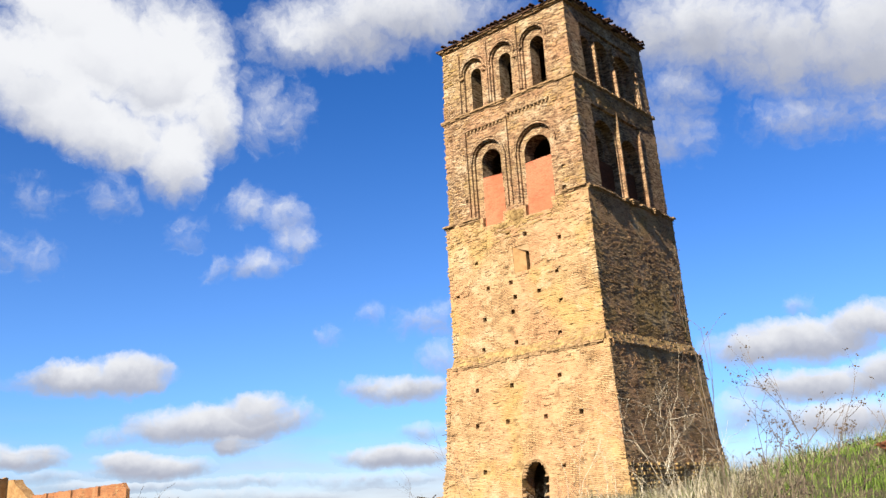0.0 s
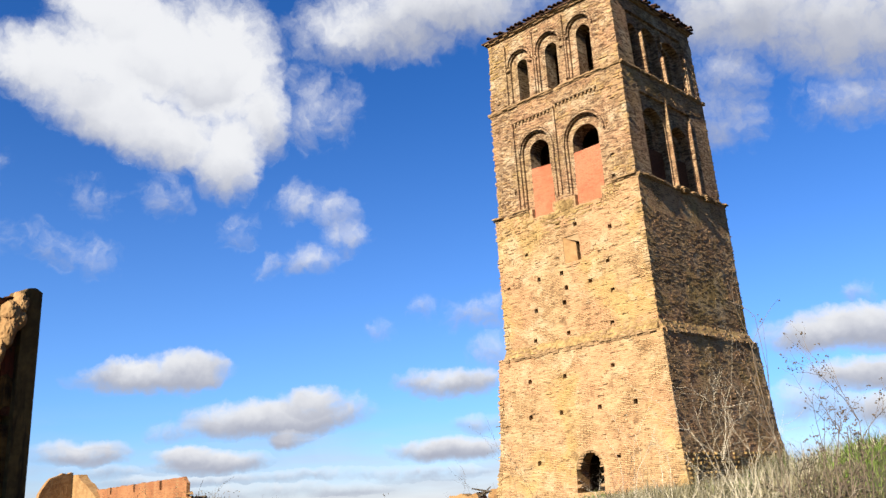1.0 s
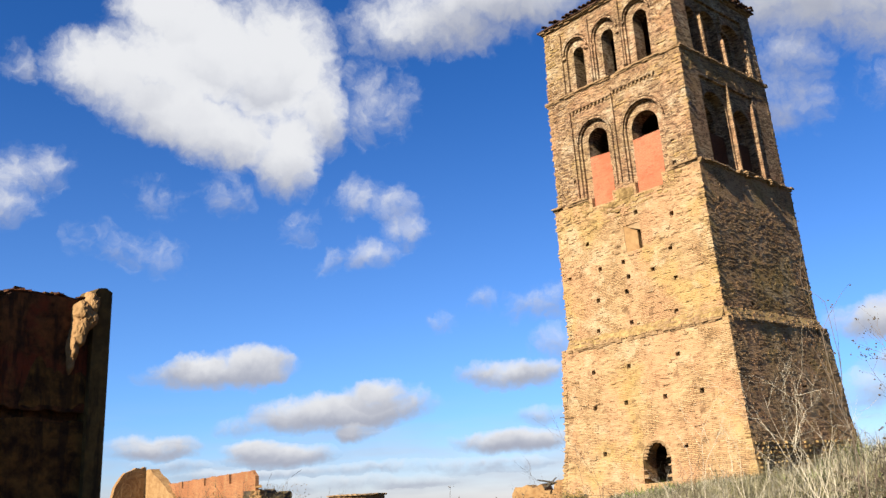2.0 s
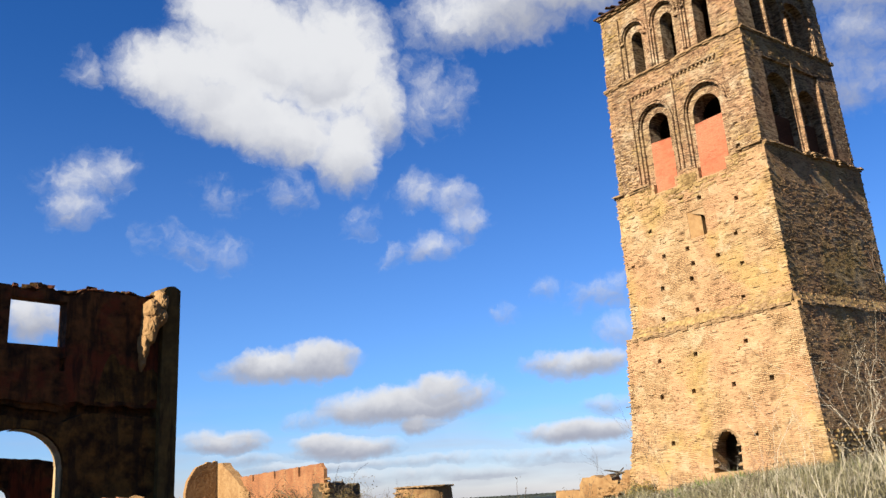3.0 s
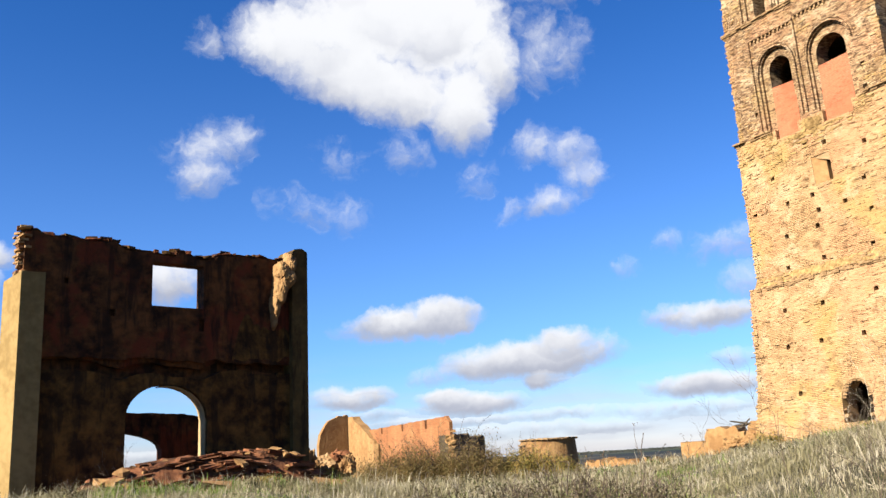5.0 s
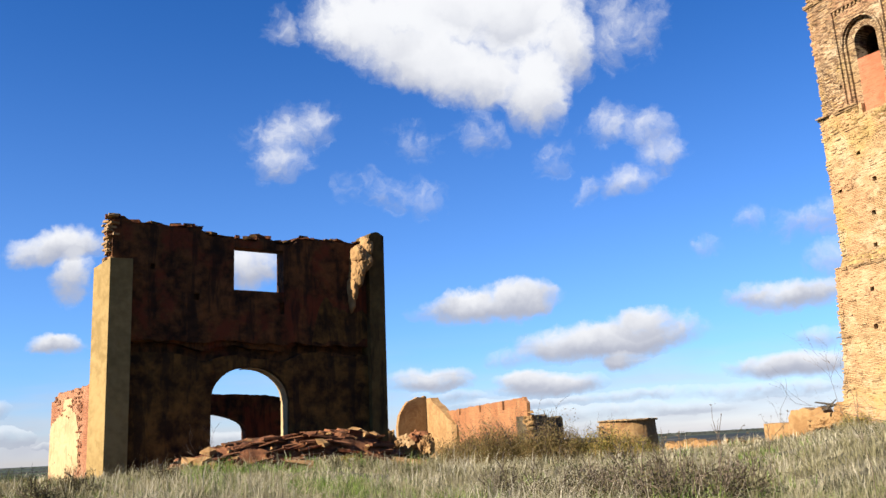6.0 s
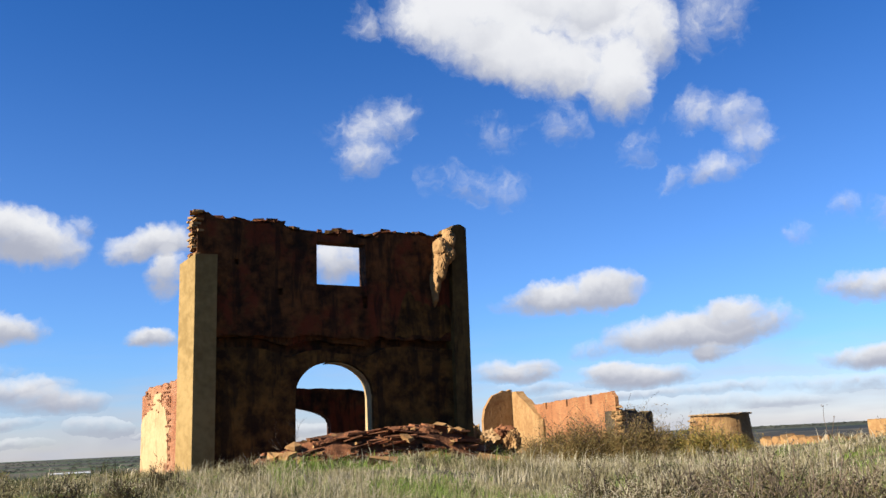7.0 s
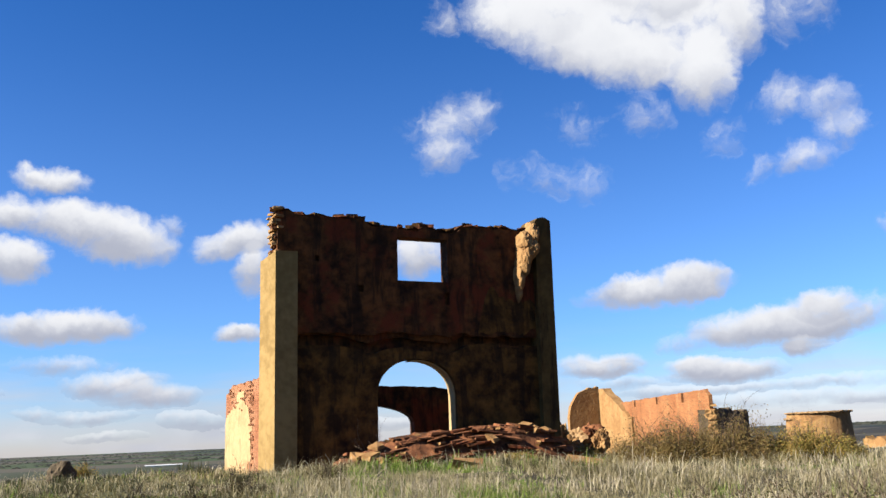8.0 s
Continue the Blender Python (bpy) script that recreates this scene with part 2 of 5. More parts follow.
def masonry(name, bricks, mortar, long=0.27, high=0.062, stain=None, pale=None, moss=None, relief=0.045, chips=0.585):
    """Coursed brickwork that runs round a building's own x and y faces."""
    m = bpy.data.materials.new(name)
    m.use_nodes = True
    t = m.node_tree
    b = t.nodes["Principled BSDF"]
    b.inputs["Roughness"].default_value = 0.95
    b.inputs["Specular IOR Level"].default_value = 0.1
    at = t.nodes.new("ShaderNodeTexCoord").outputs["Object"]
    s = t.nodes.new("ShaderNodeSeparateXYZ")
    t.links.new(at, s.inputs[0])
    wob = noise_tex(t, at, 0.9, 3)
    run = t.nodes.new("ShaderNodeCombineXYZ")
    t.links.new(calc(t, "ADD", s.outputs[0], s.outputs[1]), run.inputs[0])
    t.links.new(calc(t, "MULTIPLY_ADD", wob, 0.12, s.outputs[2]), run.inputs[1])
    br = t.nodes.new("ShaderNodeTexBrick")
    br.inputs["Scale"].default_value = 1.0
    br.inputs["Brick Width"].default_value, br.inputs["Row Height"].default_value = long, high
    br.inputs["Mortar Size"].default_value, br.inputs["Mortar Smooth"].default_value = 0.013, 0.3
    br.inputs["Bias"].default_value = -0.1
    br.inputs["Color1"].default_value, br.inputs["Color2"].default_value = (*bricks[0], 1), (*bricks[1], 1)
    br.inputs["Mortar"].default_value = (*mortar, 1)
    t.links.new(run.outputs[0], br.inputs["Vector"])
    worn = ramp(t, noise_tex(t, vcalc(t, "ADD", at, (4, 1, 6)), 0.7, 5, 0.65), 0.4, 0.6)
    col = mixed(t, calc(t, "MULTIPLY", calc(t, "MULTIPLY", br.outputs["Fac"], worn), 0.9), br.outputs[0], stain if stain else mortar)
    stretched = vcalc(t, "MULTIPLY", at, (2.8, 2.8, 22.0))
    streak = noise_tex(t, stretched, 1.0, 6, 0.75)
    pits = noise_tex(t, vcalc(t, "MULTIPLY", at, (1.0, 1.0, 3.6)), 4.2, 5, 0.72)
    uneven = t.nodes.new("ShaderNodeTexBrick")
    for key, value in (("Scale", 1.0), ("Brick Width", long), ("Row Height", high), ("Mortar Size", 0.011), ("Mortar Smooth", 0.4)):
        uneven.inputs[key].default_value = value
    uneven.inputs["Color1"].default_value, uneven.inputs["Color2"].default_value, uneven.inputs["Mortar"].default_value = (0.3, 0.3, 0.3, 1), (1, 1, 1, 1), (0, 0, 0, 1)
    t.links.new(run.outputs[0], uneven.inputs["Vector"])
    col = mixed(t, ramp(t, noise_tex(t, at, 0.55, 5, 0.62), 0.42, 0.62), col, mixed(t, 0.5, col, bricks[2]))
    if moss:
        col = mixed(t, calc(t, "MULTIPLY", ramp(t, noise_tex(t, vcalc(t, "ADD", at, (7, 3, 1)), 0.33, 5, 0.6), 0.5, 0.64), 0.5), col, moss)
    if pale:
        col = mixed(t, calc(t, "MULTIPLY", ramp(t, noise_tex(t, vcalc(t, "ADD", at, (2, 9, 4)), 0.8, 6, 0.72), 0.52, 0.66), 0.75), col, pale)
    if stain:
        col = mixed(t, calc(t, "MULTIPLY", ramp(t, streak, 0.56, 0.63), 0.85), col, stain)
        grime = noise_tex(t, vcalc(t, "ADD", at, (11, 5, 2)), 2.1, 5, 0.7)
        col = mixed(t, calc(t, "MULTIPLY", ramp(t, grime, 0.54, 0.68), 0.55), col, stain)
        col = mixed(t, calc(t, "MULTIPLY", ramp(t, pits, chips - 0.03, chips + 0.04), 0.8), col, stain)
    t.links.new(col, b.inputs["Base Color"])
    hgt = calc(t, "ADD", calc(t, "MULTIPLY", uneven.outputs[0], 0.55), calc(t, "MULTIPLY_ADD", streak, 0.55, calc(t, "MULTIPLY", pits, 0.5)))
    bp = t.nodes.new("ShaderNodeBump")
    bp.inputs["Distance"].default_value, bp.inputs["Strength"].default_value = relief, 1.0
    t.links.new(hgt, bp.inputs["Height"])
    t.links.new(bp.outputs[0], b.inputs["Normal"])
    return m


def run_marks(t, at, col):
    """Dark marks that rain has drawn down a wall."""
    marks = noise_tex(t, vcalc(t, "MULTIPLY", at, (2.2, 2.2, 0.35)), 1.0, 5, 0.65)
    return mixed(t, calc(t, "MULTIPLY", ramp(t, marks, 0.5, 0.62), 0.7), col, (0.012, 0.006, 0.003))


TOWER_BRICK = masonry("old_tower_brick", ((0.335, 0.200, 0.094), (0.220, 0.126, 0.054), (0.325, 0.168, 0.084)), (0.300, 0.205, 0.105),
                      stain=(0.062, 0.031, 0.012), pale=(0.330, 0.235, 0.130), moss=(0.275, 0.180, 0.050), chips=0.605)
BELFRY_BRICK = masonry("weathered_belfry_brick", ((0.360, 0.245, 0.135), (0.115, 0.056, 0.024), (0.290, 0.150, 0.076)), (0.185, 0.118, 0.062),
                       stain=(0.036, 0.016, 0.007), pale=(0.360, 0.270, 0.165), moss=(0.240, 0.155, 0.066), relief=0.05, chips=0.535)
# red infill brick with the niches' deep shade put into its colour
NICHE_SHADE_RED = masonry("shade_darkened_niche_brick", ((0.085, 0.030, 0.013), (0.060, 0.020, 0.009), (0.075, 0.032, 0.015)), (0.065, 0.032, 0.016), stain=(0.030, 0.012, 0.006), relief=0.01)
RED_INFILL = masonry("red_infill_brick", ((0.31, 0.090, 0.040), (0.255, 0.068, 0.030), (0.32, 0.105, 0.050)), (0.31, 0.135, 0.078), stain=(0.215, 0.060, 0.028), relief=0.025)
TRIM_BRICK = surface("weathered_edge_brick", (0.129, 0.070, 0.028), (0.246, 0.156, 0.077), grain=9, patch=2.0, bump=0.03)
ROOF_TILE = surface("dark_old_roof_tile", (0.022, 0.012, 0.008), (0.078, 0.036, 0.017), grain=12, patch=3)
BLOCKER_DARK = surface("light_blocker_dark", (0.039, 0.027, 0.015), (0.065, 0.043, 0.023))
ADOBE = surface("ochre_adobe", (0.161, 0.082, 0.030), (0.238, 0.138, 0.056), grain=5, patch=0.9, bump=0.05, stain=(0.107, 0.050, 0.019))
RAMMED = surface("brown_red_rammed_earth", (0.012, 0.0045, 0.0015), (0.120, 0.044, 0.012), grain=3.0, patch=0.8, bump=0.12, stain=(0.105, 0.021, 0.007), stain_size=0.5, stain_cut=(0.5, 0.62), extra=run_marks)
RENDERED = surface("weathered_render", (0.150, 0.094, 0.032), (0.222, 0.143, 0.054), grain=4, patch=0.5, bump=0.01)
PALE_PLASTER = surface("pale_plaster_over_brick", (0.235, 0.155, 0.074), (0.300, 0.208, 0.104), grain=5, patch=0.8, bump=0.02, stain=(0.235, 0.130, 0.062), stain_size=1.1, stain_cut=(0.56, 0.62))
PINK_BRICK = masonry("orange_brick_wall", ((0.220, 0.084, 0.033), (0.188, 0.070, 0.028), (0.227, 0.100, 0.043)), (0.220, 0.126, 0.056), stain=(0.116, 0.047, 0.021), relief=0.01)
NAVE_BRICK = masonry("red_nave_brick", ((0.225, 0.085, 0.040), (0.160, 0.052, 0.024), (0.250, 0.130, 0.068)), (0.240, 0.150, 0.085), stain=(0.120, 0.045, 0.020), relief=0.02)
GREY_STONE = surface("dark_grey_stone", (0.032, 0.024, 0.014), (0.084, 0.060, 0.036), grain=3, patch=1.2, bump=0.09)
RUBBLE_RED = surface("fallen_red_masonry", (0.060, 0.021, 0.009), (0.172, 0.067, 0.027), grain=4, patch=1.1, bump=0.07, stain=(0.039, 0.018, 0.009))
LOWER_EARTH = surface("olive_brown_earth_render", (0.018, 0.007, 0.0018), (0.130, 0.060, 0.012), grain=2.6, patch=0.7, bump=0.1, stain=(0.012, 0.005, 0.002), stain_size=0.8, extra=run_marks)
WOOD = surface("grey_weathered_wood", (0.039, 0.030, 0.021), (0.110, 0.084, 0.056), grain=9, patch=2)
# darker olive version of the render, with the right end's shade in its colour
SHADED_RENDER = surface("shade_darkened_olive_render", (0.048, 0.028, 0.008), (0.092, 0.056, 0.016), grain=4, patch=0.7, bump=0.02, extra=run_marks)
LICHEN = surface("yellow_lichen_brick", (0.105, 0.060, 0.020), (0.255, 0.163, 0.062), grain=8, patch=2, bump=0.03)


# ---- building helpers ----
def mesh_of(name, bm, material):
    if len(bm.verts) < 6000:
        bmesh.ops.remove_doubles(bm, verts=bm.verts[:], dist=0.0004)
    bmesh.ops.recalc_face_normals(bm, faces=bm.faces[:])
    data = bpy.data.meshes.new(name)
    bm.to_mesh(data)
    bm.free()
    data.materials.append(material)
    return data


def part(name, bm, material, parent, label=""):
    ob = new(name, mesh_of(name, bm, material))
    ob.parent = parent
    if label:
        ob["label"] = label
    return ob


def hexa(bm, corners):
    """A closed block from eight corners: four of the bottom, four of the top."""
    v = [bm.verts.new(c) for c in corners]
    for f in ((0, 3, 2, 1), (4, 5, 6, 7), (0, 1, 5, 4), (1, 2, 6, 5), (2, 3, 7, 6), (3, 0, 4, 7)):
        bm.faces.new([v[i] for i in f])


def block(bm, m, sx, sy, sz, wear=0.0, rnd=random):
    """A box with its foot at the pose m and its corners worn by chance."""
    pts = []
    for z in (0, sz):
        for x, y in ((-sx / 2, -sy / 2), (sx / 2, -sy / 2), (sx / 2, sy / 2), (-sx / 2, sy / 2)):
            pts.append(m @ Vector((x + rnd.uniform(-wear, wear), y + rnd.uniform(-wear, wear), z + rnd.uniform(-wear, wear))))
    hexa(bm, pts)


def arch(u0, u1, foot, spring, rise=None):
    return dict(u0=u0, u1=u1, foot=foot, spring=spring, rise=(u1 - u0) / 2 if rise is None else rise)


def hole(u0, u1, foot, top):
    return dict(u0=u0, u1=u1, foot=foot, spring=top, rise=0)


def head_of(o, u):
    if not o["rise"]:
        return o["spring"]
    c, r = (o["u0"] + o["u1"]) / 2, (o["u1"] - o["u0"]) / 2
    return o["spring"] + o["rise"] * math.sqrt(max(0.0, 1 - ((u - c) / r) ** 2))


def panel(bm, place, ua, ub, low, high, openings, d0, d1, step=None, back=None):
    """A wall between ua and ub, from low to high (numbers or functions of u), with openings through it; place(u, depth, z) sets it in space."""
    low_at = low if callable(low) else (lambda u: low)
    high_at = high if callable(high) else (lambda u: high)
    cuts = {ua, ub}
    for o in openings:
        for k in range(13 if o["rise"] else 2):
            n = 12 if o["rise"] else 1
            c, r = (o["u0"] + o["u1"]) / 2, (o["u1"] - o["u0"]) / 2
            cuts.add(c - r * math.cos(math.pi * k / n))
    if step:
        n = max(1, round((ub - ua) / step))
        cuts |= {ua + (ub - ua) * k / n for k in range(n + 1)}
    cuts = sorted(c for c in cuts if ua - 1e-6 <= c <= ub + 1e-6)
    cuts = [c for i, c in enumerate(cuts) if i == 0 or c - cuts[i - 1] > 1e-4]
    for a, b in zip(cuts, cuts[1:]):
        mid = (a + b) / 2
        spans, floor_a, floor_b = [], low_at(a), low_at(b)
        for o in sorted((o for o in openings if o["u0"] < mid < o["u1"]), key=lambda o: o["foot"]):
            spans.append((floor_a, floor_b, o["foot"], o["foot"]))
            floor_a, floor_b = head_of(o, a), head_of(o, b)
        spans.append((floor_a, floor_b, high_at(a), high_at(b)))
        for za, zb, ta, tb in spans:
            if max(ta - za, tb - zb) > 1e-3:
                e0, e1 = (d1, d1) if back is None else (back(a), back(b))
                hexa(bm, [place(a, d0, za), place(b, d0, zb), place(b, e1, zb), place(a, e0, za),
                          place(a, d0, ta), place(b, d0, tb), place(b, e1, tb), place(a, e0, ta)])


def rough_line(seed, size=0.25, scale=0.9):
    """A crumbled top edge, as a height that changes along the wall."""
    def at(u):
        return size * (noise.noise((u * scale, seed, 0)) + 0.5 * noise.noise((u * scale * 3.1, seed, 5)) + 0.25 * noise.noise((u * scale * 8, seed, 9)))
    return at


def stepped(points):
    """Straight runs between (u, z) pairs."""
    us, zs = [p[0] for p in points], [p[1] for p in points]
    return lambda u: float(np.interp(u, us, zs))


# ---- ground ----
def smooth(a, b, x):
    k = min(1.0, max(0.0, (x - a) / (b - a)))
    return k * k * (3 - 2 * k)


def ground_z(x, y):
    r, az = math.hypot(x, y), math.degrees(math.atan2(-x, y))
    z = -0.95 + 0.3 * smooth(7, 32, r)
    front = smooth(130, 70, abs(az))
    bank = 0.8 * smooth(7, -11, az) + 1.0 * smooth(-9, -27, az)
    z += bank * smooth(4, 17, r) * front
    if az > 0:
        z -= 0.3 * smooth(38, 52, az) * smooth(14, 40, r) * front
    z -= 0.32 * smooth(9, 20, r) * smooth(1, 8, az) * smooth(31, 25, az)
    z -= 11.5 * smooth(44, 320, r) * (0.85 + 0.15 * math.sin(math.radians(az * 3)))
    z -= 0.6 * smooth(42, 60, r) * smooth(2, 12, az)
    z += 0.10 * smooth(3, 8, r) * noise.noise((x * 0.35, y * 0.35, 3)) + 0.05 * noise.noise((x * 1.1, y * 1.1, 7)) * smooth(200, 40, r)
    z += 2.2 * smooth(300, 900, r) * noise.noise((x * 0.0012, y * 0.0012, 1))
    return z + EYE


def far_fields(t, at, col):
    """Ploughed, fallow and sown fields out on the plain, beyond the hilltop."""
    cells = t.nodes.new("ShaderNodeTexVoronoi")
    cells.inputs["Scale"].default_value = 0.0045
    t.links.new(vcalc(t, "MULTIPLY", at, (1.0, 1.0, 0.0)), cells.inputs["Vector"])
    pick = t.nodes.new("ShaderNodeSeparateColor")
    t.links.new(cells.outputs["Color"], pick.inputs[0])
    field = mixed(t, ramp(t, pick.outputs[0], 0.35, 0.5), (0.020, 0.018, 0.014), (0.050, 0.043, 0.030))
    field = mixed(t, ramp(t, pick.outputs[1], 0.6, 0.7), field, (0.026, 0.040, 0.012))
    field = mixed(t, ramp(t, pick.outputs[2], 0.72, 0.8), field, (0.010, 0.012, 0.012))
    away = vcalc(t, "LENGTH", vcalc(t, "MULTIPLY", at, (1.0, 1.0, 0.0)))
    return mixed(t, ramp(t, away, 70.0, 150.0), col, field)


GROUND_MAT = surface("dry_field_earth", (0.028, 0.023, 0.011), (0.064, 0.052, 0.026), grain=1.2, patch=0.02, bump=0.05, stain=(0.036, 0.050, 0.011), stain_size=0.009, stain_cut=(0.46, 0.54), extra=far_fields)
rings = [0.0, 1.5] + [1.5 * 1.07 ** k for k in range(1, 120)]
rings = [r for r in rings if r < 4700] + [4700]
bearings = [a for a in np.arange(-40, 70, 0.6)] + [a for a in np.arange(70, 320, 5.0)]
verts = [(0, 0, ground_z(0, 0.01))]
for r in rings[1:]:
    for a in bearings:
        x, y = -r * math.sin(math.radians(a)), r * math.cos(math.radians(a))
        verts.append((x, y, ground_z(x, y)))
nb = len(bearings)
faces = [(0, 1 + k, 1 + (k + 1) % nb) for k in range(nb)]
for i in range(len(rings) - 2):
    o = 1 + i * nb
    faces += [(o + k, o + nb + k, o + nb + (k + 1) % nb, o + (k + 1) % nb) for k in range(nb)]
gmesh = bpy.data.meshes.new("ground")
gmesh.from_pydata(verts, [], faces)
gmesh.materials.append(GROUND_MAT)
for p in gmesh.polygons:
    p.use_smooth = True
ground = tagged(new("ground", gmesh), "dry grassy hilltop falling away to wide fields", "ground", kind="structure")


# ---- bell tower ----
TOWER_AT = (Matrix.Translation((0, 0, EYE)) @ Matrix.Rotation(radians(-2.0), 4, Vector((math.sin(radians(7.858)), math.cos(radians(7.858)), 0)))
            @ Matrix.Translation((5.195, 37.643, 0)) @ Matrix.Rotation(radians(50.754), 4, "Z"))
tower = tagged(new("bell_tower"), "tall square ruined brick bell tower, slightly leaning, with arched belfry openings", "tower")
tower.matrix_world = TOWER_AT
HALF_Z = [-1, 1, 2.2, 5.65, 5.66, 11.5, 11.55, 16.2, 16.25, 19.7]
HALF = [4.25, 4.02, 3.88, 3.7, 3.47, 3.42, 3.3, 3.25, 3.22, 3.12]


def half(z):
    return float(np.interp(z, HALF_Z, HALF))


THICK = 0.8
START, END = -9, 9


def along(u, z):
    """Keeps the corners on the taper; START and END butt against the faces to either side."""
    if u == START:
        return -half(z) + THICK
    if u == END:
        return half(z) - THICK
    return u * half(z) / 3.3 if abs(u) > 3.2 else u


def west(u, d, z):
    return (-half(z) + d, along(u, z), z)


def south(u, d, z):
    return (along(u, z), -half(z) + d, z)


def east(u, d, z):
    return (half(z) - d, along(u, z), z)


def north(u, d, z):
    return (along(u, z), half(z) - d, z)


def square_holes(places, size=0.17):
    return [hole(u - size / 2, u + size / 2, z - size / 2, z + size / 2) for u, z in places]


WEST_HOLES = {
    "foot_stage": square_holes([(2.22, 4.62), (0.58, 4.6), (-1.55, 4.69), (2.3, 3.27), (0.86, 3.29), (-0.84, 3.28), (-2.34, 3.27)]),
    "door_row": square_holes([(2.01, 1.55), (-1.47, 1.51)]),
    "middle_stage": [hole(-0.56, 0.2, 8.9, 9.95), hole(0.5, 1.5, 11.1, 11.5), hole(-1.8, -0.6, 11.05, 11.5)] + square_holes(
        [(2.0, 9.72), (-1.98, 9.84), (-1.71, 8.6), (1.52, 8.57), (0.41, 8.58), (-0.85, 8.0), (0.26, 7.97), (0.43, 7.42), (-1.77, 7.44),
         (1.8, 7.37), (0.39, 6.23), (-1.58, 6.24), (1.97, 6.21), (0.35, 10.59), (-0.45, 10.34), (3.05, 8.56)])}
BELFRY_NICHES = [arch(0.34, 1.80, 11.55, 14.0), arch(-2.12, -0.42, 11.55, 13.8)]
BELFRY_LIGHTS = [arch(0.54, 1.50, 11.55, 13.92), arch(-1.84, -0.62, 11.55, 13.68)]
TOP_NICHES = [arch(1.0, 2.05, 16.25, 18.1), arch(-0.55, 0.55, 16.25, 18.25), arch(-2.12, -1.02, 16.25, 18.35)]
TOP_LIGHTS = [arch(1.22, 1.75, 16.3, 18.0), arch(-0.33, 0.27, 16.35, 18.1), arch(-1.98, -1.32, 16.4, 18.2)]


def tower_stage(name, z_rows, west_layers, south_layers, material=TOWER_BRICK):
    bm = bmesh.new()
    for z0, z1 in z_rows:
        for d0, d1, openings in west_layers:
            panel(bm, west, -3.3, 3.3, z0, z1, [o for o in openings if z0 <= o["foot"] < z1], d0, d1)
        for d0, d1, openings in south_layers:
            panel(bm, south, START, 3.3, z0, z1, [o for o in openings if z0 <= o["foot"] < z1], d0, d1)
        panel(bm, north, START, 3.3, z0, z1, [], 0, THICK)
        panel(bm, east, START, END, z0, z1, [], 0, THICK)
    return part(name, bm, material, tower)


tower_stage("foot_stage", [(-1.2, 0.36), (0.36, 2.2), (2.2, 5.65)],
            [(0, THICK, WEST_HOLES["foot_stage"] + WEST_HOLES["door_row"] + [arch(-0.83, 0.34, 0.36, 1.2, 0.62)])],
            [(0, THICK, square_holes([(0.57, 4.83), (-1.89, 4.75), (-1.09, 4.6), (1.6, 4.2), (-1.7, 3.3)])
              + [hole(u - w, u + w, z - 0.045, z + 0.045) for u, z, w in ((0.7, 3.32, 0.22), (0.1, 2.95, 0.3), (1.0, 2.86, 0.18), (-0.3, 2.55, 0.26))])])
tower_stage("middle_stage", [(5.66, 11.5)], [(0, THICK, WEST_HOLES["middle_stage"])],
            [(0, THICK, square_holes([(-1.4, 6.31), (0.6, 9.4), (-1.2, 9.2), (1.9, 8.1), (0.2, 7.3)]))])
tower_stage("belfry_stage", [(11.55, 16.2)], [(0, 0.12, BELFRY_NICHES + square_holes([(-2.4, 12.58), (-2.35, 11.75), (2.3, 12.46)])), (0.12, THICK, BELFRY_LIGHTS)],
            [(0, 0.12, [hole(-2.1, 1.85, 11.6, 15.3)]), (0.12, 0.5, [arch(-1.95, -0.25, 11.6, 14.0), arch(0.15, 1.6, 11.6, 13.8)]),
             (0.5, THICK, [arch(-1.6, -0.7, 12.9, 13.9), arch(0.5, 1.35, 12.9, 13.7)])], BELFRY_BRICK)
tower_stage("top_stage", [(16.25, 19.6)], [(0, 0.12, TOP_NICHES), (0.12, THICK, TOP_LIGHTS)],
            [(0, 0.12, [hole(-2.1, 2.3, 16.3, 18.95)]), (0.12, 0.45, [arch(-2.0, -1.2, 16.3, 18.1), arch(-0.9, 0.3, 16.3, 18.2, 0.5), arch(0.65, 2.2, 16.3, 18.1, 0.5)]),
             (0.45, THICK, [arch(-1.85, -1.35, 16.4, 18.0), arch(-0.6, 0.1, 16.4, 18.1), arch(1.0, 1.85, 16.4, 18.0)])], BELFRY_BRICK)
# unseen slabs added inside block the light and keep the shaft dark
for z in (5.4, 11.3, 16.0):
    bm = bmesh.new()
    block(bm, pose(0, 0, z), 5.2, 5.2, 0.2)
    part("light_block_slab", bm, BLOCKER_DARK, tower, "unseen dark slab added inside the shaft to block light")


# ---- great ruined wall ----
WALL_AT = (Matrix.Translation((0, 0, EYE)) @ Matrix.Rotation(radians(0.8), 4, Vector((-math.sin(radians(36)), math.cos(radians(36)), 0)))
           @ Matrix.Translation((-34 * math.sin(radians(35.3)), 34 * math.cos(radians(35.3)), 0)) @ Matrix.Rotation(radians(58), 4, "Z"))
church = tagged(new("ruined_church_wall"), "tall ruined rammed-earth church wall with arched doorway and square window", "ruin")
church.matrix_world = WALL_AT


def upright(u, d, z):
    return (u, d, z)


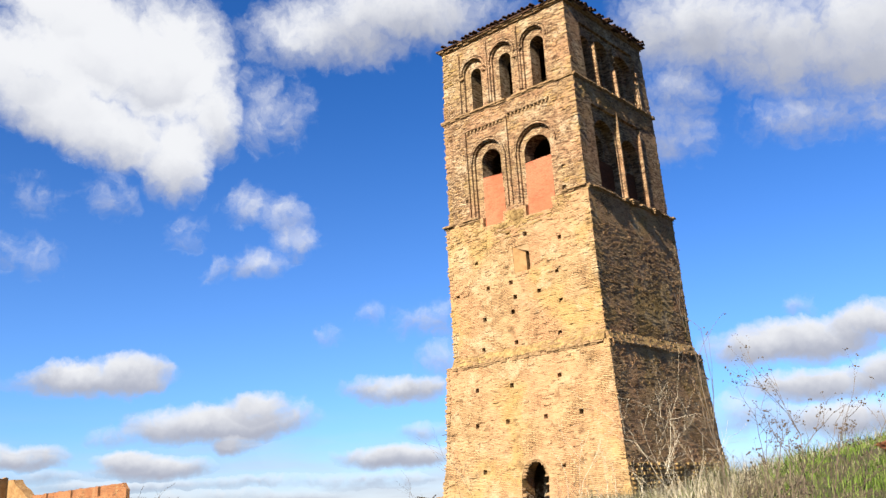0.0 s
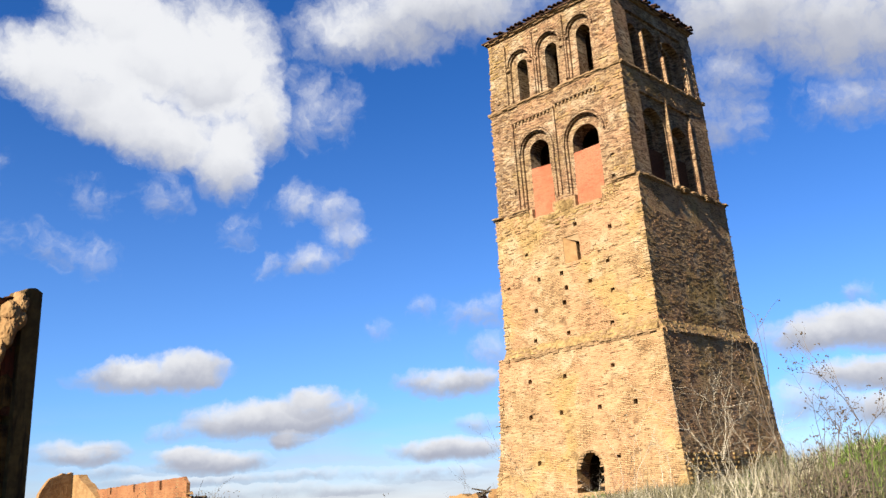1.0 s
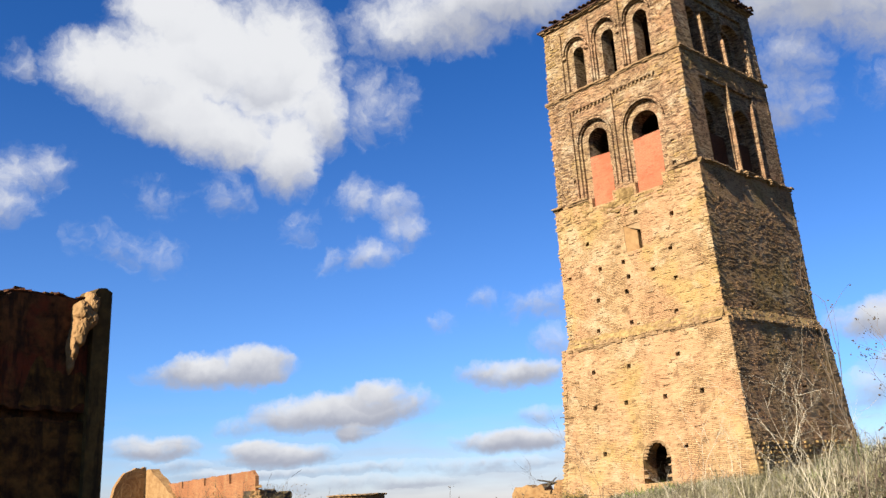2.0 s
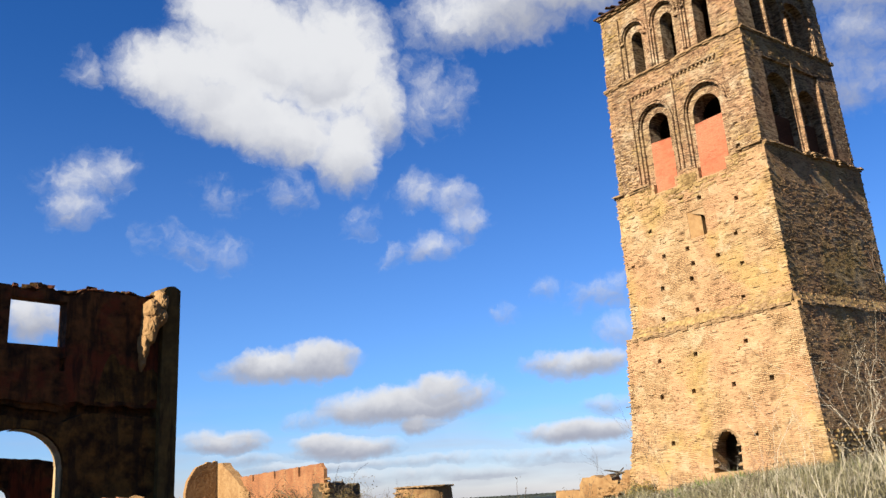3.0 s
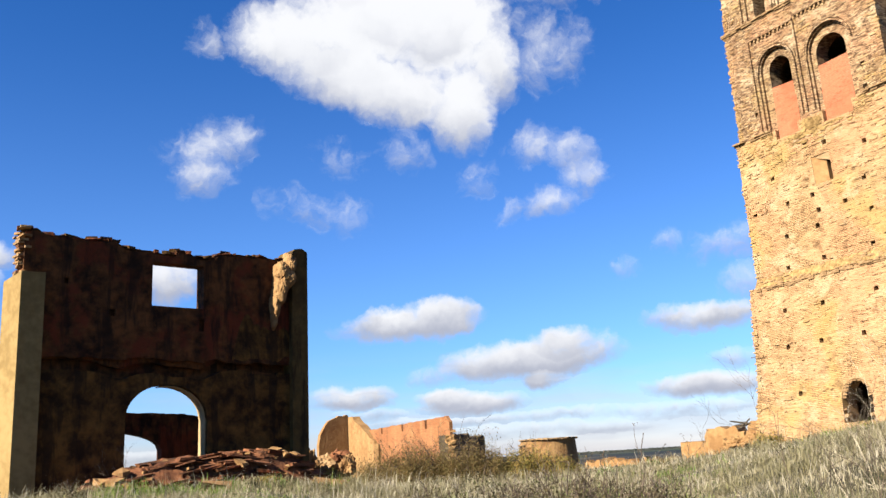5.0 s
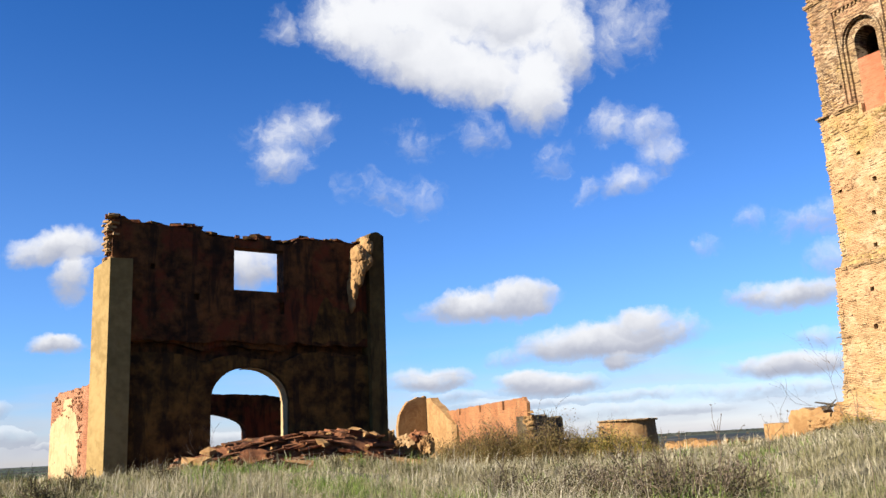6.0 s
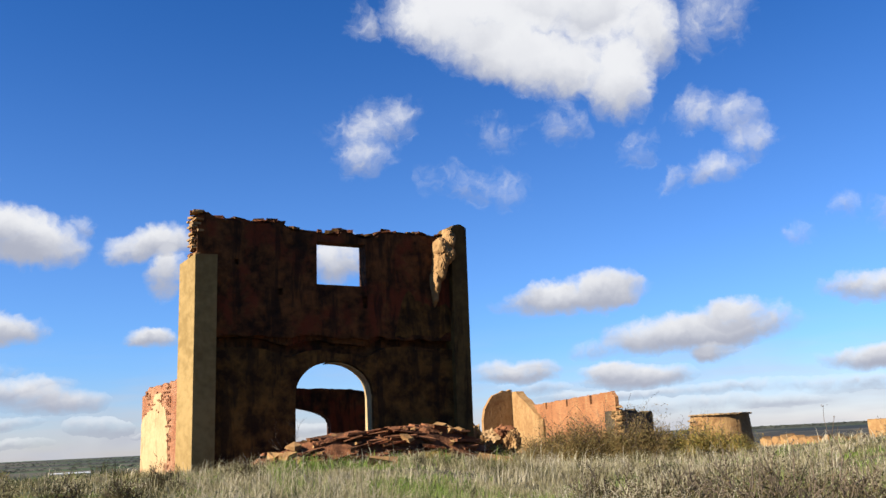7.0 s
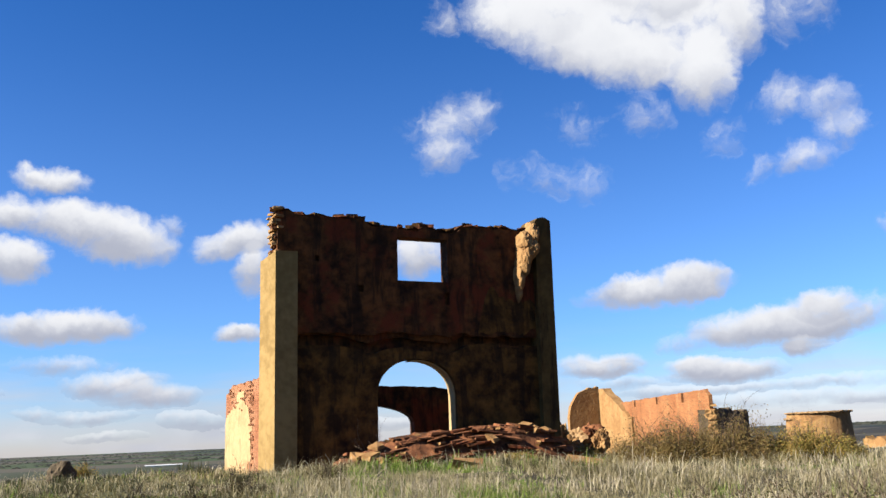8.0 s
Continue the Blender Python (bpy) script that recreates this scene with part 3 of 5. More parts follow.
WINDOW = hole(-0.98, 0.95, 5.66, 7.24)
DOORWAY = arch(-1.78, 1.14, -1.5, 1.72, 1.17)
edge = stepped([(-5.3, 7.95), (-4.9, 8.02), (-4.6, 7.85), (-2.2, 7.88), (-2.0, 7.7), (-1.0, 7.62), (-0.05, 7.62), (0.0, 7.78), (0.5, 7.72), (0.6, 7.6), (1.3, 7.62), (1.6, 7.85), (2.2, 7.85), (4.7, 7.9)])
low_edge = stepped([(-5.3, 3.35), (-3.0, 3.3), (-1.9, 3.05), (-1.2, 3.2), (0.9, 3.15), (1.6, 3.35), (1.9, 3.45), (2.6, 3.5), (4.6, 3.4)])
crumble, wobble = rough_line(3, 0.12, 1.4), rough_line(8, 0.3, 0.5)
bm = bmesh.new()
beam_bed = lambda u: low_edge(u) + wobble(u) * 0.5
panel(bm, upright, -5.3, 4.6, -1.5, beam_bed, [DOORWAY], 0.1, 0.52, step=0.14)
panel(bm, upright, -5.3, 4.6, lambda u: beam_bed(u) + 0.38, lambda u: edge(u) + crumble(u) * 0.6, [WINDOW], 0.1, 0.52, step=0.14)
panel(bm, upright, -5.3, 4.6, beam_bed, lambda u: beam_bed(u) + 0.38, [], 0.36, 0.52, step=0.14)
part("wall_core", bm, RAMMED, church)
# the facing, whose lower part is smoother and paler, with a long groove between them
bm = bmesh.new()
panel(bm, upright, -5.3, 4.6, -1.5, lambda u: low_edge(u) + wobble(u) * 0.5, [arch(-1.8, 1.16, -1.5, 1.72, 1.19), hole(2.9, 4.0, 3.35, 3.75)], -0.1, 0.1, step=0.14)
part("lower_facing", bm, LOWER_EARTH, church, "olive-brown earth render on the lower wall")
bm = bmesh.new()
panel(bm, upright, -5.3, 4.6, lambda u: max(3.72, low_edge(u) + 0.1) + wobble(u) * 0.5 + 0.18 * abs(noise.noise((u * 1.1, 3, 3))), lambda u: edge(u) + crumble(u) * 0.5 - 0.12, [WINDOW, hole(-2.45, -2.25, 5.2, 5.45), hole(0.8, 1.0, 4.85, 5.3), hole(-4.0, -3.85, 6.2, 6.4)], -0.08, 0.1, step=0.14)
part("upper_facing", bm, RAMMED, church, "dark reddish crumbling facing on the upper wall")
bm = bmesh.new()
patch_top = rough_line(62, 0.9, 0.9)
panel(bm, upright, 1.9, 4.47, lambda u: 3.9 + 0.3 * patch_top(u + 7), lambda u: 5.1 + patch_top(u) - 1.6 * smooth(2.5, 1.9, u), [], -0.088, -0.08, step=0.1)
part("render_patch", bm, LOWER_EARTH, church, "olive-brown earth render left on the upper wall")
# pale plaster lining of the doorway's side and head
bm = bmesh.new()
hexa(bm, [(1.1, 0.0, -1.5), (1.137, 0.0, -1.5), (1.137, 0.515, -1.5), (1.1, 0.515, -1.5), (1.1, 0.0, 1.72), (1.137, 0.0, 1.72), (1.137, 0.515, 1.72), (1.1, 0.515, 1.72)])
part("jamb_plaster", bm, PALE_PLASTER, church, "pale plaster lining of the doorway")
bm = bmesh.new()
for k in range(10):
    ring = []
    for t in (math.pi * 0.55 * k / 10, math.pi * 0.55 * (k + 1) / 10):
        for r in (0.985, 0.962):
            ring.append((-0.32 + 1.46 * r * math.cos(t), 1.72 + 1.17 * r * math.sin(t)))
    hexa(bm, [(u, 0.0, z) for u, z in (ring[0], ring[1], ring[3], ring[2])] + [(u, 0.515, z) for u, z in (ring[0], ring[1], ring[3], ring[2])])
part("arch_plaster", bm, PALE_PLASTER, church, "pale plaster lining of the arch")
# timber lintel over the window and the coping lumps on top
bm = bmesh.new()
block(bm, pose(0.0, 0.28, 7.25), 2.6, 0.44, 0.12, 0.02)
part("lintel", bm, WOOD, church, "dark timber window lintel")
rng = random.Random(9)
for k in range(46):
    u = rng.uniform(-5.2, 4.4)
    bm = bmesh.new()
    block(bm, pose(0, 0, 0), rng.uniform(0.12, 0.5), rng.uniform(0.2, 0.5), rng.uniform(0.05, 0.11), 0.03, rng)
    lump = part("coping_stone", bm, rng.choice((RAMMED, RAMMED, LOWER_EARTH)), church)
    lump.matrix_basis = pose(u, rng.uniform(0.1, 0.5), edge(u) - 0.03, rng.uniform(-9, 9), rng.uniform(-9, 9), rng.uniform(-30, 30))
# the rendered ends
bm = bmesh.new()
hexa(bm, [(-5.42, -0.35, -1.6), (-4.67, -0.35, -1.6), (-4.67, 0.525, -1.6), (-5.73, 0.525, -1.6), (-5.42, -0.35, 6.44), (-4.67, -0.35, 6.46), (-4.67, 0.525, 6.4), (-5.73, 0.525, 6.2)])
part("pilaster", bm, RENDERED, church, "smooth ochre rendered wall end")
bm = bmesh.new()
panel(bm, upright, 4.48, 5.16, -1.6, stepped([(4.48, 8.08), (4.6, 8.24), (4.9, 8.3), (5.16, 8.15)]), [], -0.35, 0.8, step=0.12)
part("pilaster", bm, SHADED_RENDER, church, "olive stained rendered wall end, its colour darkened for shade")
# broken brickwork above the lower end
for k in range(60):
    z = 6.4 + 1.55 * rng.random()
    bm = bmesh.new()
    block(bm, pose(0, 0, 0), rng.uniform(0.15, 0.35), rng.uniform(0.2, 0.6), 0.07, 0.015, rng)
    b = part("brick", bm, rng.choice((ADOBE, TRIM_BRICK, RUBBLE_RED)), church)
    b.matrix_basis = pose(-5.28 + rng.uniform(-0.08, 0.14), rng.uniform(0.05, 0.5), z, rng.uniform(-4, 4), rng.uniform(-4, 4), rng.uniform(-12, 12))


def lump_mesh(name, material, parent, centre, size, seed, bite=0.3, fine=3.0, cuts=3, label=""):
    """A rounded weathered mass, worn unevenly."""
    bm = bmesh.new()
    bmesh.ops.create_icosphere(bm, subdivisions=cuts, radius=1.0)
    for v in bm.verts:
        n = noise.noise(v.co * 1.3 + Vector((seed, 0, 0))) + 0.5 * noise.noise(v.co * fine + Vector((0, seed, 0))) + 0.35 * noise.noise(v.co * fine * 2.3)
        k = 1 + bite * n
        v.co = Vector((v.co.x * size[0] * k, v.co.y * size[1] * k, v.co.z * size[2] * k)) + Vector(centre)
    ob = part(name, bm, material, parent, label)
    return ob


# the broken stub of a cross wall, which the sun catches
for cx, cy, cz, sx, sy, sz in ((4.15, -0.2, 7.15, 0.42, 0.5, 0.5), (4.0, -0.15, 6.6, 0.34, 0.5, 0.55), (3.85, -0.05, 6.0, 0.24, 0.38, 0.5), (3.78, -0.1, 5.5, 0.13, 0.26, 0.42), (4.4, -0.2, 7.6, 0.3, 0.4, 0.4)):
    lump_mesh("broken_stub", ADOBE, church, (cx, cy, cz), (sx * 0.9, sy, sz * 1.15), cz * 3, 0.26, 2.6, 4, "ochre broken stub of a cross wall")

# ---- low nave walls behind ----
nave = tagged(new("low_nave_wall"), "low broken nave walls of plaster and red brick", "ruin")
nave.matrix_world = WALL_AT
top_a = rough_line(21, 0.12, 1.5)
bm = bmesh.new()
panel(bm, lambda u, d, z: (-5.6 + d, u, z), 0.53, 6.8, -2.5, lambda u: 2.32 + top_a(u) - 0.25 * smooth(5.4, 6.6, u), [], 0, 0.5, step=0.15)
part("side_wall", bm, NAVE_BRICK, nave, "red brick wall under flaking plaster")
bm = bmesh.new()
for k in range(52):
    z0 = -2.4 + 0.085 * k
    near_edge = 2.3 + 0.7 * noise.noise((z0 * 2.3, 3, 1)) + 1.3 * smooth(1.0, 1.9, z0) + rng.uniform(-0.08, 0.08)
    far_edge = 6.78 - 2.4 * smooth(0.9, 1.9, z0) + 0.4 * noise.noise((z0 * 3, 8, 1)) * smooth(0.6, 1.0, z0)
    if far_edge - near_edge > 0.3:
        panel(bm, lambda u, d, z: (-5.6 + d, u, z), near_edge, far_edge, z0, z0 + 0.085, [], -0.02, 0.0)
part("plaster", bm, PALE_PLASTER, nave, "pale flaking plaster")
for k in range(70):
    bm = bmesh.new()
    block(bm, pose(0, 0, 0), 0.06, rng.uniform(0.18, 0.26), 0.06, 0.01, rng)
    b = part("brick", bm, RUBBLE_RED, nave)
    b.matrix_basis = pose(-5.6 + rng.uniform(-0.012, 0.01), rng.uniform(1.9, 6.6), 0.07 * round(rng.uniform(1.3, 2.25) / 0.07)) if k % 2 else pose(-5.6 + rng.uniform(-0.012, 0.01), rng.uniform(1.9, 2.5), 0.07 * round(rng.uniform(-1.0, 2.2) / 0.07))
bm = bmesh.new()
back_top = stepped([(-5.0, 2.2), (-1.45, 2.12), (-1.3, 2.3), (0.4, 2.28), (0.5, 2.35), (3.0, 2.3), (5.0, 2.0)])
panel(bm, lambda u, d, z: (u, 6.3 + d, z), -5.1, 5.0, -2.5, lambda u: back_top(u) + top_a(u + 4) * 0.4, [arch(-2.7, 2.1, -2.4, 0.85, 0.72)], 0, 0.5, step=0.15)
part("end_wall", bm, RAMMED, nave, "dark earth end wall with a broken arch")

# ---- rubble before the doorway ----
rubble = tagged(new("rubble_heap"), "heap of fallen red brick masonry slabs before the doorway", "rubble")
rubble.matrix_world = WALL_AT
bm = bmesh.new()
nx, ny = 60, 16
grid = []
for i in range(nx + 1):
    for j in range(ny + 1):
        u, v = -4.3 + 9.2 * i / nx, -3.7 + 4.0 * j / ny
        ridge = stepped([(-4.3, -0.9), (-3.4, -0.55), (-1.9, 0.1), (-0.5, 0.32), (1.5, 0.42), (2.9, 0.5), (4.0, 0.1), (4.9, -0.6)])(u)
        body = smooth(-3.7, -1.9, v) * smooth(0.3, -0.8, v)
        z = -1.1 + (ridge + 1.1) * body + 0.22 * noise.noise((u * 1.6, v * 1.6, 4)) * body
        grid.append(bm.verts.new((u, v, z)))
for i in range(nx):
    for j in range(ny):
        a = i * (ny + 1) + j
        bm.faces.new((grid[a], grid[a + ny + 1], grid[a + ny + 2], grid[a + 1]))
part("mound", bm, RUBBLE_RED, rubble)
for k in range(290):
    u, v = rng.uniform(-3.2, 4.2), rng.uniform(-3.2, -1.2)
    ridge = stepped([(-4.3, -0.9), (-3.4, -0.55), (-1.9, 0.1), (-0.5, 0.32), (1.5, 0.42), (2.9, 0.5), (4.0, 0.1), (4.9, -0.6)])(u)
    z = -1.1 + (ridge + 1.1) * smooth(-3.7, -1.9, v) * smooth(0.3, -0.8, v) - 0.09
    big = k < 130
    long = rng.uniform(0.4, 1.5) if big else rng.uniform(0.1, 0.32)
    bm = bmesh.new()
    block(bm, pose(0, 0, 0), long, rng.uniform(0.3, 0.7) if big else rng.uniform(0.1, 0.25), rng.uniform(0.035, 0.09), 0.035 if big else 0.025, rng)
    s = part("slab", bm, rng.choice((RUBBLE_RED, RUBBLE_RED, RUBBLE_RED, LOWER_EARTH, ADOBE) if not big else (RUBBLE_RED, RUBBLE_RED, RUBBLE_RED, RAMMED)), rubble)
    fall = -9 if u < 1.0 else 4
    s.matrix_basis = pose(u, v, z + rng.uniform(-0.02, 0.08), rng.uniform(-6, 12), fall * 0.8 + rng.uniform(-6, 6), rng.uniform(-12, 12) if big else rng.uniform(-60, 60))
for u, v, z, sx in ((2.75, -2.0, 0.42, 0.42), (-3.0, -2.6, -0.4, 0.45), (-2.7, -2.8, -0.55, 0.3), (3.6, -2.0, 0.25, 0.25), (-3.3, -2.3, -0.35, 0.3), (-2.6, -2.2, -0.1, 0.4), (3.0, -2.2, 0.3, 0.3), (1.2, -2.7, 0.05, 0.3)):
    bm = bmesh.new()
    block(bm, pose(0, 0, 0), sx, 0.35, 0.15, 0.06, rng)
    s = part("stone", bm, ADOBE, rubble, "pale ochre block")
    s.matrix_basis = pose(u, v, z, 15, -12, 25)


# ---- details of the tower ----
rng = random.Random(4)
BRICKS = []
for k in range(6):
    bm = bmesh.new()
    block(bm, pose(0, 0, 0), 0.25, 0.2, 0.06, 0.012, rng)
    BRICKS.append(mesh_of("brick", bm, TRIM_BRICK))


def brick(parent, m):
    ob = new("brick", rng.choice(BRICKS))
    ob.parent = parent
    ob.matrix_basis = m


def string_course(z, out, rows, gap=0.05, missing=(0, 0)):
    """A projecting course: a thin bed all round and ragged bricks along the two faces that the path passes."""
    bm = bmesh.new()
    for side in (south, east, north) if missing[0] else (west, south, east, north):
        panel(bm, side, -3.3, 3.3, z - 0.03, z + 0.03, [], -0.02, 0.1)
    bed = part("string_course", bm, TRIM_BRICK, tower, "ragged projecting brick course")
    for face in (0, 1):
        for row in range(rows):
            h, u = half(z + 0.06 * row - 0.1), -half(z)
            while u < half(z) - 0.1:
                if rng.random() > gap and not (face == 0 and missing[0] < u + 0.12 < missing[1]):
                    d = out * (row + 1) / rows + rng.uniform(-0.03, 0.03)
                    zz = z - 0.06 * rows + 0.06 * row + rng.uniform(-0.012, 0.012) + 0.05
                    if face == 0:
                        brick(bed, pose(-h - d + 0.1, u + 0.12, zz, rng.uniform(-4, 4), rng.uniform(-3, 3), 90 + rng.uniform(-4, 4)))
                    else:
                        brick(bed, pose(u + 0.12, -h - d + 0.1, zz, rng.uniform(-3, 3), rng.uniform(-4, 4), rng.uniform(-4, 4)))
                u += 0.265
    return bed


string_course(5.66, 0.10, 3, 0.1)


def set_off(z, deep, rows):
    """The weathered slope above a ledge: broken rows of bricks that step back into the wall."""
    slope = part("set_off", bmesh_slope(z, deep, rows * 0.075), LICHEN, tower, "crumbled sloping brick set-off with yellow lichen")
    for face in (0, 1):
        for row in range(rows):
            zz, u = z + 0.075 * row, -half(z + 0.2)
            h = half(z + 0.1) + deep * (1 - (row + 0.5) / rows)
            while u < half(z + 0.2) - 0.1:
                if rng.random() > 0.22:
                    d = rng.uniform(-0.03, 0.05)
                    if face == 0:
                        brick(slope, pose(-h - d + 0.09, u + 0.12, zz, rng.uniform(-5, 5), rng.uniform(-6, 6), 90 + rng.uniform(-7, 7)))
                    else:
                        brick(slope, pose(u + 0.12, -h - d + 0.09, zz, rng.uniform(-6, 6), rng.uniform(-5, 5), rng.uniform(-7, 7)))
                u += rng.uniform(0.26, 0.34)


def bmesh_slope(z, deep, tall):
    bm = bmesh.new()
    for side in (west, south):
        pts = [side(u, -d, zz) for zz, d in ((z, deep), (z + tall, 0.01)) for u in (-3.3, 3.3)]
        inn = [side(u, 0.06, zz) for zz in (z + 0.02, z + tall) for u in (-3.3, 3.3)]
        hexa(bm, [pts[0], pts[1], inn[1], inn[0], pts[2], pts[3], inn[3], inn[2]])
    return bm


set_off(5.68, 0.2, 5)
string_course(11.52, 0.12, 2, 0.12, (-2.0, 1.75))
string_course(16.22, 0.10, 2)
string_course(19.56, 0.16, 2, 0.1)


def face_rib(bm, place, u0, z0, u1, z1, wide, proud, deep=0.03):
    """A thin raised band on a face, upright or level."""
    if abs(u1 - u0) < abs(z1 - z0):
        pts = [(u0 - wide / 2, z0), (u0 + wide / 2, z0), (u1 + wide / 2, z1), (u1 - wide / 2, z1)]
    else:
        pts = [(u0, z0 - wide / 2), (u1, z1 - wide / 2), (u1, z1 + wide / 2), (u0, z0 + wide / 2)]
    hexa(bm, [place(u, -proud, z) for u, z in pts] + [place(u, deep, z) for u, z in pts])


def arch_rib(bm, place, o, off, wide, proud):
    c, r = (o["u0"] + o["u1"]) / 2, (o["u1"] - o["u0"]) / 2 + off
    for k in range(14):
        a, b = math.pi * k / 14, math.pi * (k + 1) / 14
        pts = [(c + rr * math.cos(t), o["spring"] + rr * math.sin(t)) for t, rr in ((a, r), (b, r), (b, r + wide), (a, r + wide))]
        hexa(bm, [place(u, -proud, z) for u, z in pts] + [place(u, 0.03, z) for u, z in pts])


for o in BELFRY_NICHES + TOP_NICHES:
    bm = bmesh.new()
    arch_rib(bm, west, o, 0.05, 0.07, 0.09)
    arch_rib(bm, west, o, 0.17, 0.05, 0.05)
    part("arch_moulding", bm, BELFRY_BRICK, tower)
for u, z0, z1 in ((2.14, 11.6, 15.4), (1.93, 11.6, 14.0), (0.02, 11.75, 15.4), (-0.3, 11.75, 13.8), (0.22, 11.75, 14.0), (0.78, 16.4, 19.2), (-0.79, 16.4, 19.3), (2.25, 16.4, 19.1), (0.66, 16.4, 18.2), (-0.9, 16.4, 18.3)):
    bm = bmesh.new()
    face_rib(bm, west, u, z0, u, z1, 0.07, 0.10)
    part("shaft", bm, BELFRY_BRICK, tower, "slender raised brick shaft")
for u0, u1, z in ((0.0, 2.2, 15.46), (-2.08, -0.02, 15.58), (-0.75, -0.57, 17.95), (0.57, 0.78, 17.95), (-1.02, -0.79, 18.2), (0.78, 1.05, 17.95), (2.05, 2.3, 17.9)):
    bm = bmesh.new()
    face_rib(bm, west, u0, z, u1, z, 0.08, 0.10)
    lintel = part("frame_moulding", bm, BELFRY_BRICK, tower)
    if z < 17:
        u = u0 + 0.1
        while u < u1:
            bm = bmesh.new()
            face_rib(bm, west, u, z - 0.14, u, z - 0.04, 0.07, 0.08)
            part("dentil", bm, TRIM_BRICK, lintel)
            u += 0.19
# red brick blocking of the two belfry arches
for u0, u1, z0, z1 in ((0.5, 1.5, 11.08, 13.28), (-1.84, -0.6, 11.03, 13.28)):
    bm = bmesh.new()
    low = rough_line(u0, 0.14, 2.5)
    hexa(bm, [(-3.22, u0, z0), (-3.22, u1, z0), (-2.9, u1, z0), (-2.9, u0, z0), (-3.15, u0, z1 + low(u0)), (-3.15, u1, z1), (-2.9, u1, z1), (-2.9, u0, z1 + low(u0))])
    part("arch_blocking", bm, RED_INFILL, tower, "newer flat red brick blocking of a belfry arch")
# broken edge of the doorway at the foot
edge_rnd = random.Random(19)
for k in range(34):
    t = -0.25 + (math.pi + 0.5) * k / 33
    u, z = -0.245 + 0.6 * math.cos(t) * edge_rnd.uniform(0.86, 1.04), 1.15 + 0.66 * math.sin(t) * edge_rnd.uniform(0.9, 1.04)
    if t < 0 or t > math.pi:
        z = edge_rnd.uniform(0.4, 1.15)
    brick(tower, pose(-half(z) + 0.13 + edge_rnd.uniform(-0.02, 0.05), u, z, edge_rnd.uniform(-10, 10), edge_rnd.uniform(-6, 6), 90 + edge_rnd.uniform(-14, 14)))
# splayed arrow slit
bm = bmesh.new()
h0 = half(9.4)
hexa(bm, [(-h0 + 0.02, 0.2, 8.9), (-h0 + 0.13, -0.32, 8.9), (-h0 + 0.8, -0.32, 8.9), (-h0 + 0.8, 0.2, 8.9), (-h0 + 0.02, 0.2, 9.95), (-h0 + 0.13, -0.32, 9.8), (-h0 + 0.8, -0.32, 9.8), (-h0 + 0.8, 0.2, 9.95)])
part("slit_splay", bm, ADOBE, tower, "ochre splayed side of an arrow slit")
bm = bmesh.new()
hexa(bm, [(-h0 + 0.03, -0.62, 9.6), (-h0 + 0.3, -0.62, 9.58), (-h0 + 0.75, -0.62, 9.95), (-h0 + 0.03, -0.62, 9.96), (-h0 + 0.05, 0.2, 9.93), (-h0 + 0.3, 0.2, 9.93), (-h0 + 0.75, 0.2, 9.96), (-h0 + 0.05, 0.2, 9.96)])
part("slit_head", bm, TRIM_BRICK, tower)
# pilaster strips on the shaded face
for u, z0, z1 in ((-1.08, 16.3, 18.75), (0.44, 16.3, 17.6), (0.46, 17.9, 18.8), (2.42, 16.3, 18.7), (-0.08, 11.65, 15.45), (1.75, 11.65, 15.0)):
    bm = bmesh.new()
    face_rib(bm, south, u, z0, u, z1, 0.08, 0.03, 0.14)
    strip = part("pilaster_strip", bm, BELFRY_BRICK, tower, "narrow brick pilaster strip")
    if z0 < 12:
        for k in range(3):
            bm = bmesh.new()
            face_rib(bm, south, u - 0.3 + 0.05 * k, z0 - 0.1 - 0.07 * k, u + 0.3 - 0.05 * k, z0 - 0.1 - 0.07 * k, 0.06, 0.30 - 0.06 * k)
            part("corbel", bm, TRIM_BRICK, strip)


# red blocking deep in the shaded face's arches, darkened to carry the recess shade
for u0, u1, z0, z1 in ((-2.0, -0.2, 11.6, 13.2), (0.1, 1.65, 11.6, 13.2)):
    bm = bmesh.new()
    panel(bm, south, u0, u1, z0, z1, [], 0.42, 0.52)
    part("arch_blocking", bm, NICHE_SHADE_RED, tower, "red brick blocking deep in an arch, its colour darkened for shade")
SOUTH_NICHES = [hole(-2.0, 1.7, 11.6, 15.0), hole(-2.1, 2.3, 16.3, 19.0)]


def loose_bricks(name, count, seed, spots, label, material=TOWER_BRICK):
    """Bricks that stand a little proud of the worn faces and corners."""
    r = random.Random(seed)
    bm = bmesh.new()
    for _ in range(count):
        face, u, z = spots(r)
        taken = BELFRY_NICHES + TOP_NICHES + WEST_HOLES["middle_stage"][:3] + [hole(-0.95, 0.45, 0.0, 1.95)] if face == 0 else SOUTH_NICHES
        if any(o["u0"] - 0.2 < u < o["u1"] + 0.2 and o["foot"] - 0.1 < z < o["spring"] + o["rise"] + 0.1 for o in taken):
            continue
        h = half(z)
        out, length = r.uniform(0.0, 0.038) if face == 0 else r.uniform(0.0, 0.012), r.uniform(0.12, 0.3)
        if face == 0:
            m = pose(-h + 0.05 - out, u, z, 0, r.uniform(-2, 2), 90)
        else:
            m = pose(u, -h + 0.05 - out, z, r.uniform(-2, 2), 0, 0)
        block(bm, m, length, 0.1, 0.055, 0.008, r)
    ob = part(name, bm, material, tower, label)
    ob["kind"] = "stuff"


def anywhere(r):
    z = r.uniform(8.5, 19.2) if r.random() < 0.75 else r.uniform(0.4, 8.5)
    return 0, r.uniform(-1, 1) * (half(z) - 0.2), z


